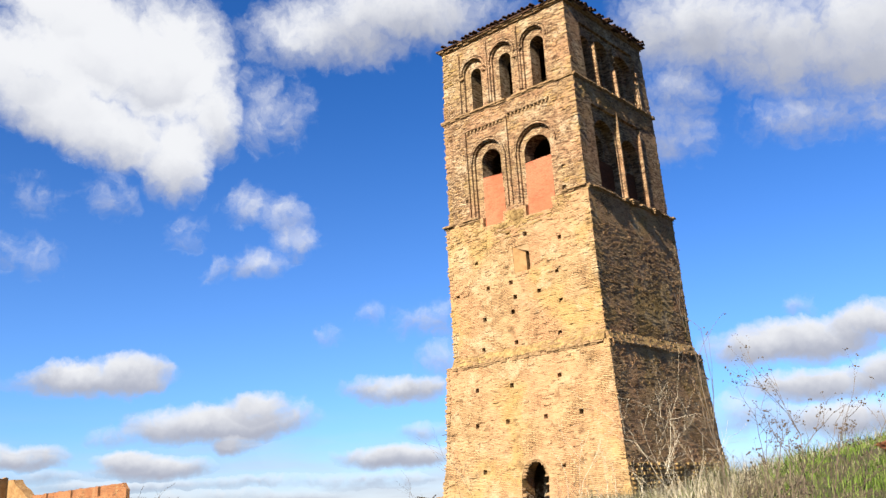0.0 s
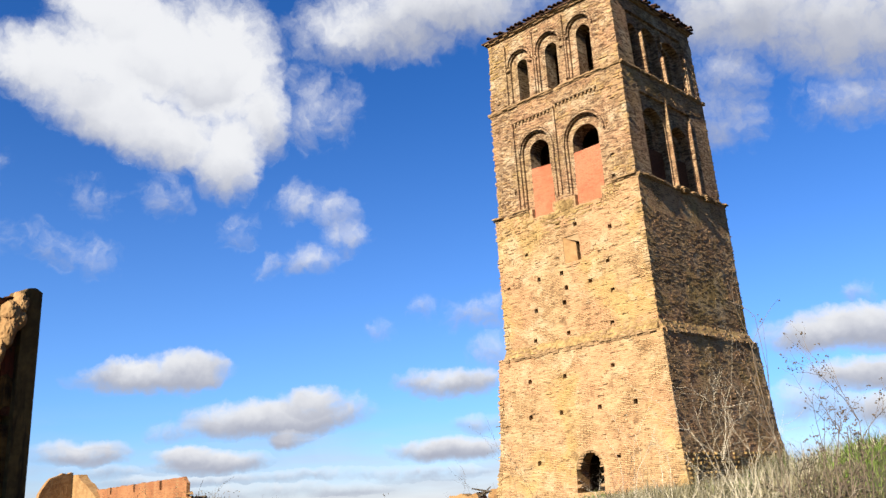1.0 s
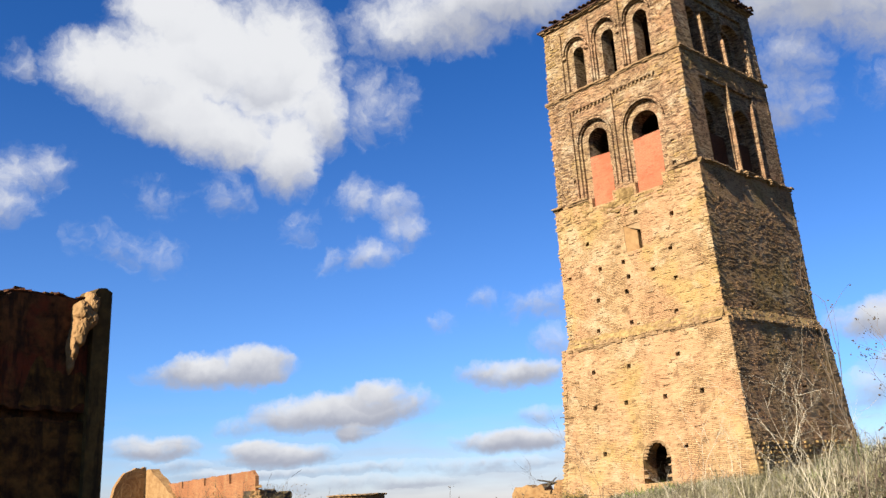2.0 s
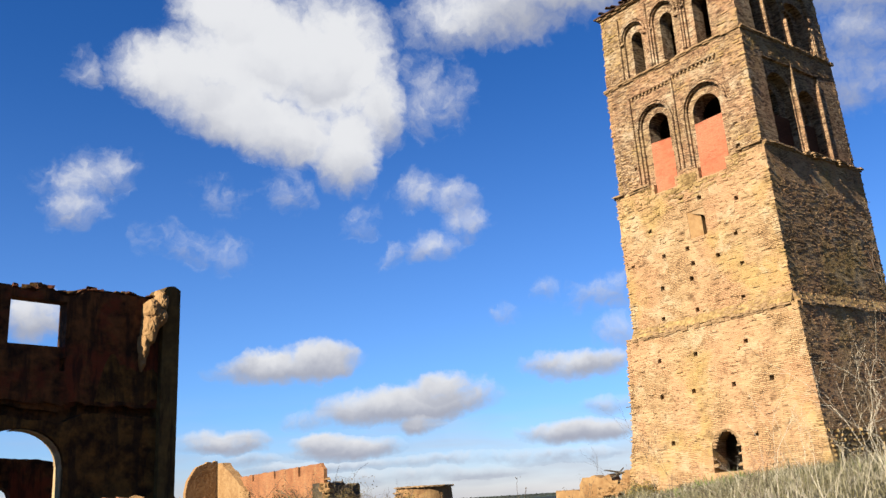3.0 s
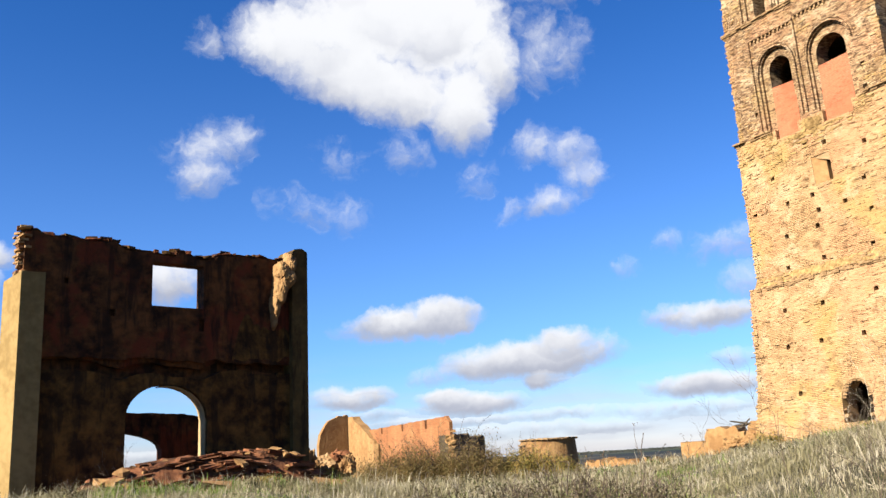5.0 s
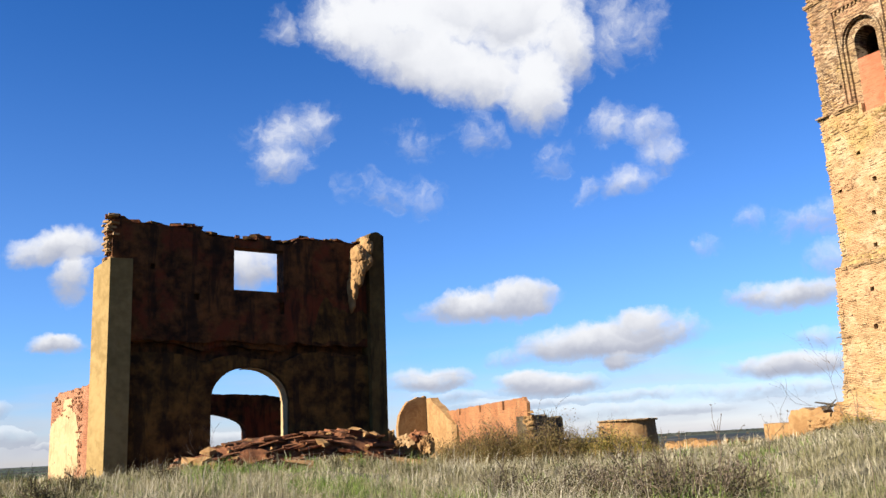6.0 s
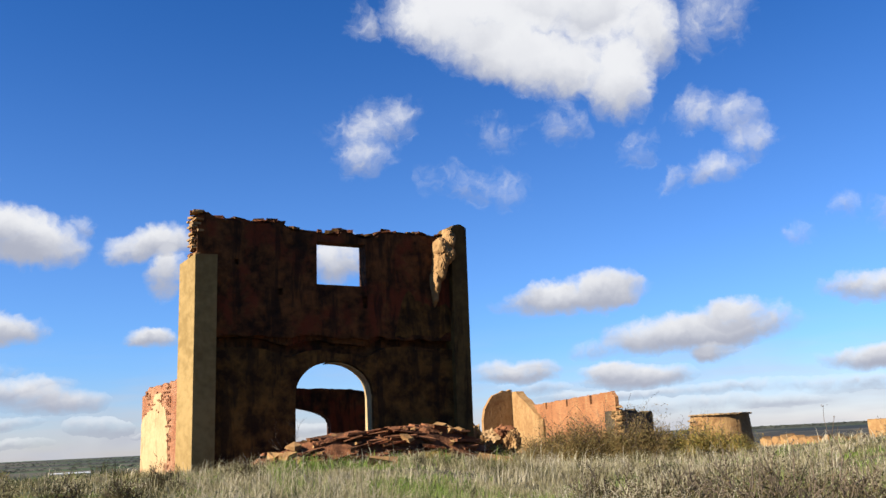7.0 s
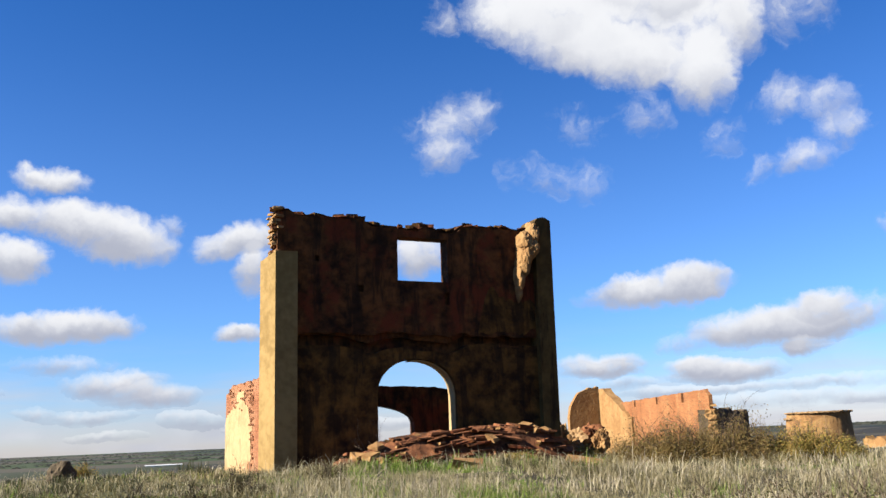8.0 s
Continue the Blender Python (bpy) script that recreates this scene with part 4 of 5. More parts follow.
def corners(r):
    z = r.uniform(0.2, 19.5)
    h = half(z)
    return r.choice(((0, -h + 0.1, z), (0, h - 0.08, z), (1, h - 0.08, z)))


def broken_ledge(r):
    z = 11.4 - abs(r.gauss(0, 0.33))
    return 0, r.gauss(-0.1, 1.0), z


loose_bricks("worn_face_brick", 1200, 11, anywhere, "bricks standing proud of the worn faces")
loose_bricks("worn_corner_brick", 700, 12, corners, "uneven bricks along the corners")
loose_bricks("broken_ledge_brick", 620, 13, broken_ledge, "crumbled bricks of a broken ledge with yellow lichen", LICHEN)
# weathered courses on the shaded face: bricks proud by a few millimetres, in the courses
r = random.Random(71)
verts, faces = [], []
for _ in range(5200):
    z = r.uniform(1.0, 11.3) if r.random() < 0.86 else r.uniform(15.4, 16.15)
    z = 0.066 * round(z / 0.066)
    if noise.noise((z * 0.9, 5.0, 2.0)) + r.gauss(0, 0.35) < -0.1:
        continue
    h = half(z)
    u = r.uniform(-h + 0.25, h - 0.2)
    long, out = r.uniform(0.08, 0.22), abs(r.gauss(0, 0.008))
    m = pose(u, -h - out, z, r.uniform(-3, 3), 0, r.uniform(-6, 3))
    i = len(verts)
    verts += [m @ Vector((x, y, v)) for y in (0, 0.12) for x, v in ((-long, -0.024), (long, -0.024), (long, 0.024), (-long, 0.024))]
    faces += [(i, i + 1, i + 2, i + 3), (i + 4, i + 7, i + 6, i + 5)] + [(i + a, i + 4 + a, i + 4 + (a + 1) % 4, i + (a + 1) % 4) for a in range(4)]
data = bpy.data.meshes.new("weathered_brick")
data.from_pydata([tuple(v) for v in verts], [], faces)
data.materials.append(TOWER_BRICK)
twisted = new("weathered_brick", data)
twisted.parent = tower
twisted["kind"] = "stuff"
# rough foot of the shaded face: courses of rubble that stand out like low ledges
r = random.Random(88)
bm = bmesh.new()
for row in range(9):
    z = 0.0 + 0.16 * row
    h = half(z)
    u = -h + 0.15
    while u < h - 0.1:
        if r.random() > 0.14:
            block(bm, pose(u + 0.1, -h + 0.02 - r.uniform(0.0, 0.05), z + r.uniform(-0.02, 0.02), r.uniform(-3, 3), 0, r.uniform(-5, 3)), r.uniform(0.14, 0.3), 0.16, 0.075, 0.012, r)
        u += r.uniform(0.2, 0.34)
part("foot_course", bm, LICHEN, tower, "rough lichened courses at the tower's foot")["kind"] = "stuff"
# low hipped roof with a row of eaves tiles
bm = bmesh.new()
c4 = [bm.verts.new((x * 3.34, y * 3.34, 19.66)) for x, y in ((-1, -1), (1, -1), (1, 1), (-1, 1))]
b4 = [bm.verts.new((x * 3.34, y * 3.34, 19.60)) for x, y in ((-1, -1), (1, -1), (1, 1), (-1, 1))]
peak = bm.verts.new((0, 0, 20.5))
for k in range(4):
    bm.faces.new((c4[k], c4[(k + 1) % 4], peak))
    bm.faces.new((b4[k], b4[(k + 1) % 4], c4[(k + 1) % 4], c4[k]))
bm.faces.new(b4[::-1])
roof = part("roof", bm, ROOF_TILE, tower, "low hipped roof of dark old tiles")
bm = bmesh.new()
arcs = [(0.095 * math.cos(math.pi * k / 6), 0.085 * math.sin(math.pi * k / 6)) for k in range(7)]
inner = [(x * 0.8, z * 0.8) for x, z in arcs]
ra = [[bm.verts.new((x * s, y, z * s)) for x, z in ring] for ring, y, s in ((arcs, 0, 1), (arcs, 0.45, 0.8), (inner, 0, 1), (inner, 0.45, 0.8))]
for k in range(6):
    bm.faces.new((ra[0][k], ra[0][k + 1], ra[1][k + 1], ra[1][k]))
    bm.faces.new((ra[2][k + 1], ra[2][k], ra[3][k], ra[3][k + 1]))
    bm.faces.new((ra[0][k + 1], ra[0][k], ra[2][k], ra[2][k + 1]))
tile_mesh = mesh_of("roof_tile", bm, ROOF_TILE)
for face in (0, 1):
    for k in range(29):
        u = -3.2 + k * 0.225
        if rng.random() < 0.13 or (face == 0 and u > 1.9 and rng.random() < 0.6):
            continue
        ob = new("roof_tile", tile_mesh)
        ob.parent = roof
        lift = 19.66 + rng.uniform(-0.02, 0.05)
        out = 3.44 + rng.uniform(-0.06, 0.08)
        ob.matrix_basis = pose(-out, u, lift, 14, 0, -90 + rng.uniform(-7, 7)) if face == 0 else pose(u, -out, lift, 14, 0, rng.uniform(-7, 7))
# a small iron bracket on the hidden corner
bm = bmesh.new()
block(bm, pose(0, 0, 0), 0.5, 0.03, 0.03)
block(bm, pose(-0.22, 0, -0.22), 0.03, 0.03, 0.4)
iron = part("iron_bracket", bm, WOOD, tower, "thin rusty iron bracket")
iron.matrix_basis = pose(-half(2.9) + 0.3, half(2.9) + 0.2, 3.15, 0, 0, 90)


# ---- scattered ruins round the hilltop ----
def spot_at(az, r, z=None):
    x, y = -r * math.sin(radians(az)), r * math.cos(radians(az))
    return Vector((x, y, ground_z(x, y) if z is None else z + EYE))


def ruin_run(parent, name, a, b, low, high, thick, material, openings=(), label="", step=0.2):
    """A stretch of wall on the ground from a to b (bearing, distance); its thickness goes away from the eye."""
    p, q = spot_at(*a), spot_at(*b)
    run = Vector((q.x - p.x, q.y - p.y, 0))
    size = run.length
    run.normalize()
    inward = Vector((-run.y, run.x, 0))
    if inward.dot(p) < 0:
        inward = -inward

    def place(u, d, z):
        w = p + run * u + inward * d
        return (w.x, w.y, z + EYE)
    bm = bmesh.new()
    panel(bm, place, 0, size, low, (lambda u: high(u / size)) if callable(high) else high, list(openings), 0, thick, step=step)
    return part(name, bm, material, parent, label)


rag = rough_line(31, 0.16, 1.3)
barn = tagged(new("ruined_barn"), "ruined barn with ochre adobe gable and orange brick wall", "ruin")
dome = lambda k: 0.95 + 1.65 * math.sqrt(max(0.0, 1 - (1 - k) ** 2.2)) + rag(k * 3) * 0.8
ruin_run(barn, "adobe_gable", (26.85, 54.7), (25.06, 55.5), -2.2, dome, 0.3, ADOBE, label="round-topped ochre adobe gable", step=0.12)
slope = stepped([(0, 2.5), (0.12, 2.45), (0.35, 2.0), (0.5, 1.7), (0.75, 1.15), (1, 0.75)])
ruin_run(barn, "adobe_wall", (25.06, 55.4), (23.3, 51.6), -2.2, lambda k: slope(k) + rag(k * 5 + 9) * 1.0, 0.5, ADOBE, label="ochre adobe wall sloping down")
ruin_run(barn, "brick_wall", (24.3, 55.0), (18.95, 42.0), -2.2, lambda k: 1.6 + 0.1 * k + rag(k * 16) * 0.35 - 0.25 * smooth(0.97, 1.0, k), 0.16, PINK_BRICK,
         [hole(3.8, 4.05, 1.3, 1.9), hole(7.2, 7.45, 1.3, 1.9), hole(10.6, 10.9, 1.25, 1.9)], label="orange brick wall with beam notches")
ruin_run(barn, "stone_end", (19.0, 42.2), (16.85, 46.5), -2.2, lambda k: 0.86 + rag(k * 7 + 3) * 1.2 - 0.08 * k, 0.5, GREY_STONE, label="dark grey stone end wall")
rng = random.Random(41)
for k in range(14):
    bm = bmesh.new()
    block(bm, pose(0, 0, 0), rng.uniform(0.2, 0.5), 0.35, rng.uniform(0.1, 0.25), 0.05, rng)
    s = part("stone", bm, ADOBE, barn)
    s.matrix_basis = Matrix.Translation(spot_at(18.9 + rng.uniform(-0.2, 0.12), 42.1, rng.uniform(-0.5, 1.1))) @ pose(0, 0, 0, 0, 0, rng.uniform(0, 90))

heap = tagged(new("adobe_heap"), "low crumbled heap of brown adobe", "rubble")
for az, r, sx, sy, sz, cz, m in ((27.35, 40, 0.35, 0.35, 0.75, -0.25, ADOBE), (26.5, 43, 0.7, 0.6, 0.5, -0.25, TRIM_BRICK), (25.7, 43, 0.55, 0.6, 0.55, -0.15, RUBBLE_RED), (25.2, 42, 0.3, 0.4, 0.5, -0.3, ADOBE), (26.9, 41, 0.5, 0.4, 0.4, -0.5, ADOBE)):
    lump_mesh("adobe_lump", m, heap, spot_at(az, r, cz), (sx, sy, sz), az, 0.6, 4.5, 4)

# round dovecote
dove = tagged(new("round_dovecote"), "ruined round ochre adobe dovecote without a roof", "ruin")
mid = spot_at(13.1, 66, 0)
bm = bmesh.new()
n = 56
rows_z = [-2.5, -1.2, -0.4, 0.2, 1.0]
rim = []
for k in range(n):
    a = 2 * math.pi * k / n
    wave = noise.noise((math.cos(a) * 3, math.sin(a) * 3, 2)) * 0.08
    toward_left = math.cos(a - math.radians(205))
    top = 0.74 + wave - (0.38 if toward_left > 0.93 else 0.0)
    col = []
    for z in (-2.5, -1.0, top):
        rad = 2.05 - 0.09 * (z + 1.0) + 0.03 * noise.noise((a * 4, z, 0))
        col.append(bm.verts.new((mid.x + rad * math.cos(a), mid.y + rad * math.sin(a), z + EYE)))
    for z in (top, -2.5):
        col.append(bm.verts.new((mid.x + 1.55 * math.cos(a), mid.y + 1.55 * math.sin(a), z + EYE)))
    rim.append(col)
for k in range(n):
    p, q = rim[k], rim[(k + 1) % n]
    for j in range(4):
        bm.faces.new((p[j], q[j], q[j + 1], p[j + 1]))
part("round_wall", bm, ADOBE, dove)
for k in range(40):
    a = 2 * math.pi * k / 40
    bm = bmesh.new()
    block(bm, pose(0, 0, 0), 0.3, 0.5, 0.09, 0.03, rng)
    s = part("coping_stone", bm, TRIM_BRICK, dove)
    s.matrix_basis = Matrix.Translation((mid.x + 1.82 * math.cos(a), mid.y + 1.82 * math.sin(a), 0.68 + EYE - (0.36 if math.cos(a - math.radians(205)) > 0.93 else 0))) @ pose(0, 0, 0, 0, 0, math.degrees(a) + 90)

# low adobe remains between the dovecote and the tower
low = tagged(new("low_adobe_ruin"), "low crumbling ochre adobe remains", "ruin")
rag2 = rough_line(51, 0.5, 0.7)
rag3 = rough_line(57, 0.32, 2.2)
ruin_run(low, "adobe_wall", (11.0, 58), (8.9, 56), -2.5, lambda k: -0.85 + rag3(k * 3) * 1.1, 0.6, ADOBE, step=0.1)
ruin_run(low, "adobe_wall", (9.9, 55), (6.2, 51), -2.5, lambda k: -0.8 + rag3(k * 4 + 4) * 1.2 - 0.15 * k, 0.6, ADOBE, step=0.1)
ruin_run(low, "adobe_wall", (7.9, 49), (5.6, 48), -2.5, lambda k: -0.8 + rag3(k * 4 + 9) * 1.2, 0.5, ADOBE, step=0.1)
ruin_run(low, "adobe_wall", (5.3, 46), (2.6, 44), -2.5, lambda k: -0.05 + rag3(k * 5 + 9) * 0.35, 0.6, ADOBE, step=0.1)
block_top = stepped([(0, 0.15), (0.06, 0.44), (0.3, 0.52), (0.32, 0.42), (0.55, 0.48), (0.6, 0.25), (0.75, 0.3), (0.78, 0.62), (1, 0.7)])
ruin_run(low, "adobe_wall", (3.9, 42), (0.6, 41), -2.2, lambda k: block_top(k) + rag3(k * 4) * 0.3, 1.0, ADOBE, step=0.08)
ruin_run(low, "adobe_wall", (2.9, 40.6), (1.6, 40.2), -2.2, lambda k: -0.1 + rag3(k * 3 + 2) * 0.9, 0.4, ADOBE, step=0.08)
for az, r, sx, sy, sz, cz in ((2.0, 40.0, 0.5, 0.4, 0.3, -0.25), (0.9, 39.5, 0.35, 0.4, 0.4, 0.0)):
    lump_mesh("adobe_lump", ADOBE, low, spot_at(az, r, cz), (sx, sy, sz), az * 7, 0.6, 4.5, 4)
for k in range(9):
    bm = bmesh.new()
    block(bm, pose(0, 0, 0), rng.uniform(0.5, 1.4), 0.045, 0.04, 0.01, rng)
    s = part("beam", bm, WOOD, low, "broken grey roof beam")
    s.matrix_basis = Matrix.Translation(spot_at(1.15 + rng.uniform(-0.5, 0.6), 41.2, rng.uniform(0.35, 0.62))) @ pose(0, 0, 0, rng.uniform(-8, 8), rng.uniform(-24, 16), 20 + rng.uniform(-60, 60))

lone = tagged(new("adobe_stump"), "lone brown adobe stump on the slope", "ruin")
lump_mesh("adobe_lump", GREY_STONE, lone, spot_at(55.55, 40, -0.8), (0.56, 0.5, 0.66), 5, 0.3, 4.2, 4)

# half-buried pale slabs in the grass
for az, r, sx in ((33.0, 27, 0.8), (26.3, 30, 1.1)):
    bm = bmesh.new()
    block(bm, pose(0, 0, 0), sx, 0.5, 0.22, 0.08, rng)
    s = tagged(new("fallen_slab", mesh_of("fallen_slab", bm, ADOBE)), "pale ochre fallen slab half buried in grass", "slab", group="fallen slabs")
    s.matrix_world = Matrix.Translation(spot_at(az, r) + Vector((0, 0, 0.03))) @ pose(0, 0, 0, 14, 9, az)

# red soil showing through the bank
lump_mesh("soil", RUBBLE_RED, tagged(new("bare_red_soil"), "patch of bare orange-red soil on the bank", "soil"), spot_at(-24.9, 13.2) + Vector((0, 0, 0.12)), (0.28, 0.25, 0.1), 3, 0.4)

# ---- the plain ----
shed = tagged(new("long_shed"), "long low white farm shed far out on the plain", "shed")
FAR_WHITE = surface("white_sheet_metal", (0.42, 0.42, 0.42), (0.55, 0.55, 0.54), grain=0.6, patch=0.1, bump=0.0)
c = spot_at(50.6, 760)
bm = bmesh.new()
block(bm, pose(c.x, c.y, c.z, 0, 0, 50.6), 27, 8, 0.7)
part("shed_wall", bm, FAR_WHITE, shed)
bm = bmesh.new()
m = pose(c.x, c.y, c.z + 0.7, 0, 0, 50.6)
hexa(bm, [m @ Vector(v) for v in ((-13.8, -4.3, 0), (13.8, -4.3, 0), (13.8, 4.3, 0), (-13.8, 4.3, 0), (-13.8, -0.1, 0.4), (13.8, -0.1, 0.4), (13.8, 0.1, 0.4), (-13.8, 0.1, 0.4))])
part("shed_roof", bm, FAR_WHITE, shed)

FAR_LEAF = surface("far_dark_wood", (0.014, 0.017, 0.014), (0.032, 0.033, 0.022), grain=0.2, patch=0.02, bump=0.0)
bm = bmesh.new()
far = random.Random(77)
for k in range(1500):
    side = far.random()
    if side < 0.55:
        az, r, big = far.uniform(-4, 15.5), far.uniform(2300, 2700), far.uniform(3.0, 6.0)
    else:
        az, r, big = far.uniform(40, 64), far.choice((1100, 1500, 2100, 2900)) * far.uniform(0.9, 1.1), far.uniform(0.8, 2.2)
    p = spot_at(az, r)
    v = [bm.verts.new((p.x + x * big * 3 * far.uniform(0.6, 1.4), p.y + y * big * 3, p.z + z * big * far.uniform(0.7, 1.2))) for x, y, z in ((-1, 0, 0), (0, -1, 0), (1, 0, 0), (0, 1, 0), (0.2, 0, 1))]
    for f in ((0, 1, 4), (1, 2, 4), (2, 3, 4), (3, 0, 4)):
        bm.faces.new([v[i] for i in f])
tagged(new("far_woods", mesh_of("far_woods", bm, FAR_LEAF)), "dark distant woods along the horizon", "woods", kind="stuff")


# ---- grass and weeds ----
def leafy(name, tones, rough=0.8, through=0.35, patch=None):
    """Blades and leaves: each takes its own tone, and light passes partly through."""
    m = bpy.data.materials.new(name)
    m.use_nodes = True
    t = m.node_tree
    b = t.nodes["Principled BSDF"]
    b.inputs["Roughness"].default_value = rough
    b.inputs["Specular IOR Level"].default_value = 0.2
    geo = t.nodes.new("ShaderNodeNewGeometry")
    r = t.nodes.new("ShaderNodeValToRGB")
    r.color_ramp.elements[0].color, r.color_ramp.elements[1].color = (*tones[0], 1), (*tones[-1], 1)
    for k, c in enumerate(tones[1:-1]):
        e = r.color_ramp.elements.new((k + 1) / (len(tones) - 1))
        e.color = (*c, 1)
    t.links.new(geo.outputs["Random Per Island"], r.inputs[0])
    col = r.outputs[0]
    if patch:
        at = t.nodes.new("ShaderNodeTexCoord").outputs["Object"]
        col = mixed(t, calc(t, "MULTIPLY", ramp(t, noise_tex(t, at, 0.35, 4, 0.6), 0.42, 0.58), 0.75), col, patch)
    t.links.new(col, b.inputs["Base Color"])
    tr = t.nodes.new("ShaderNodeBsdfTranslucent")
    t.links.new(col, tr.inputs[0])
    mix = t.nodes.new("ShaderNodeMixShader")
    mix.inputs[0].default_value = through
    t.links.new(b.outputs[0], mix.inputs[1])
    t.links.new(tr.outputs[0], mix.inputs[2])
    t.links.new(mix.outputs[0], t.nodes["Material Output"].inputs[0])
    return m


STRAW = leafy("dry_straw_grass", ((0.085, 0.070, 0.036), (0.26, 0.215, 0.122), (0.43, 0.375, 0.250), (0.18, 0.150, 0.070)), patch=(0.165, 0.140, 0.064))
GREEN = leafy("green_grass", ((0.05, 0.085, 0.011), (0.105, 0.16, 0.019), (0.20, 0.24, 0.055)))
WEED = leafy("grey_green_weed", ((0.055, 0.050, 0.018), (0.12, 0.105, 0.038), (0.20, 0.155, 0.07)))
WEED_DARK = leafy("dark_weed_leaf", ((0.025, 0.03, 0.012), (0.05, 0.055, 0.022), (0.09, 0.07, 0.035)))
DRY_STEM = surface("bleached_dry_stem", (0.22, 0.175, 0.115), (0.38, 0.32, 0.225), grain=30, patch=5, bump=0.0)
DARK_STEM = surface("dark_dry_stem", (0.045, 0.033, 0.022), (0.105, 0.075, 0.05), grain=30, patch=5, bump=0.0)


def blades(name, label, material, seed, tufts, per, high, keep, near=3.6, far_r=44, lean=0.35, bend=0.5):
    """Tufts of tapered, bent blades on the ground, as one mesh."""
    r = np.random.default_rng(seed)
    verts, faces, count = [], [], 0
    for _ in range(tufts):
        az = r.uniform(-31, 62)
        dist = near * (far_r / near) ** r.random()
        x, y = -dist * math.sin(radians(az)), dist * math.cos(radians(az))
        k = keep(x, y, az, dist)
        if r.random() > k:
            continue
        z = ground_z(x, y) - 0.03
        tall = high * r.uniform(0.5, 1.25) * (0.75 + 0.9 * max(0.0, 0.35 + noise.noise((x * 0.5, y * 0.5, seed * 7)))) * (0.62 + 1.5 * max(0.0, 0.25 + noise.noise((x * 0.2, y * 0.2, 77))))
        tall *= 1.0 - 0.34 * smooth(9, 3, az) * smooth(-17, -13, az)
        w = max(0.0028, 0.00034 * dist)
        m = per
        ang, out = r.uniform(0, 2 * math.pi, m), np.abs(r.normal(0, lean, m))
        hs, spread = tall * r.uniform(0.45, 1.1, m), r.normal(0, 0.06 + 0.003 * dist, (m, 2))
        for a, o, h, (sx, sy) in zip(ang, out, hs, spread):
            bx, by = x + sx, y + sy
            dx, dy = math.cos(a), math.sin(a)
            px, py = -dy * w, dx * w
            m1, m2 = o * h * 0.4, o * h * (1 + bend)
            mx, my, tx, ty = bx + dx * m1, by + dy * m1, bx + dx * m2, by + dy * m2
            verts += [(bx - px, by - py, z), (bx + px, by + py, z), (mx - px * 0.8, my - py * 0.8, z + h * 0.55), (mx + px * 0.8, my + py * 0.8, z + h * 0.55), (tx, ty, z + h * (1 - 0.25 * o))]
            faces += [(count, count + 1, count + 3, count + 2), (count + 2, count + 3, count + 4)]
            count += 5
    data = bpy.data.meshes.new(name)
    data.from_pydata(verts, [], faces)
    data.materials.append(material)
    return tagged(new(name, data), label, "grass", kind="stuff")


def clear(x, y):
    """Nothing grows inside the tower, on the rubble or in the walls."""
    p = TOWER_AT.inverted() @ Vector((x, y, EYE))
    if abs(p.x) < 4.0 and abs(p.y) < 4.0:
        return 0.0
    q = WALL_AT.inverted() @ Vector((x, y, EYE))
    if -5.6 < q.x < 5.3 and -1.6 < q.y < 7.2:
        return 0.0
    return 1.0


def green_spot(x, y, az):
    g = noise.noise((x * 0.28, y * 0.28, 11)) + 0.5 * noise.noise((x * 0.9, y * 0.9, 12))
    d = math.hypot(x, y)
    near_patch = 1.3 * math.exp(-((az - 29.5) / 5.0) ** 2 - ((d - 15) / 4.0) ** 2) + 1.2 * math.exp(-((az - 21.8) / 2.6) ** 2 - ((d - 13.0) / 3.5) ** 2) + 0.8 * math.exp(-((az - 34) / 6) ** 2 - ((d - 26) / 4) ** 2)
    return g + 0.9 * smooth(-16, -22, az) + 0.9 * near_patch - 0.2


blades("dry_grass", "pale dry straw-coloured grass on the hilltop", STRAW, 1, 19000, 9, 0.28, lambda x, y, az, d: clear(x, y) * (1.0 if green_spot(x, y, az) < 0.2 else (0.3 if az > -17 else 0.4)) * (1.0 - 0.6 * smooth(38, 50, az)), lean=0.75, bend=0.8)
blades("green_grass", "fresh green grass in patches among straw", GREEN, 2, 14000, 10, 0.26, lambda x, y, az, d: clear(x, y) * smooth(-0.15, 0.3, green_spot(x, y, az)), lean=0.5)
blades("low_weeds", "low grey-green weeds among the grass", WEED, 3, 9000, 10, 0.2, lambda x, y, az, d: clear(x, y) * smooth(0.0, 0.5, noise.noise((x * 0.22 + 9, y * 0.22, 2)) + 0.15 + 0.6 * math.exp(-((az - 13) / 5) ** 2 - ((d - 11) / 4) ** 2) + 0.8 * math.exp(-((az - 50) / 7) ** 2)), lean=0.7)


blades("straw_tussock", "fanned tussocks of pale straw on the hilltop", STRAW, 6, 2600, 46, 0.36, lambda x, y, az, d: clear(x, y) * smooth(-0.3, 0.2, noise.noise((x * 0.4, y * 0.4, 31))) * smooth(0.5, 0.2, green_spot(x, y, az)) * (1.0 - 0.8 * smooth(38, 48, az)), lean=0.75, bend=0.7)
blades("weed_clump", "dark leafy weed clumps in the grass", WEED_DARK, 7, 3000, 50, 0.28, lambda x, y, az, d: clear(x, y) * smooth(0.0, 0.3, noise.noise((x * 0.35, y * 0.35, 41)) + 0.35 * smooth(40, 48, az) + 0.5 * math.exp(-((az - 13) / 5) ** 2 - ((d - 11) / 4) ** 2)), lean=0.9, bend=0.4)
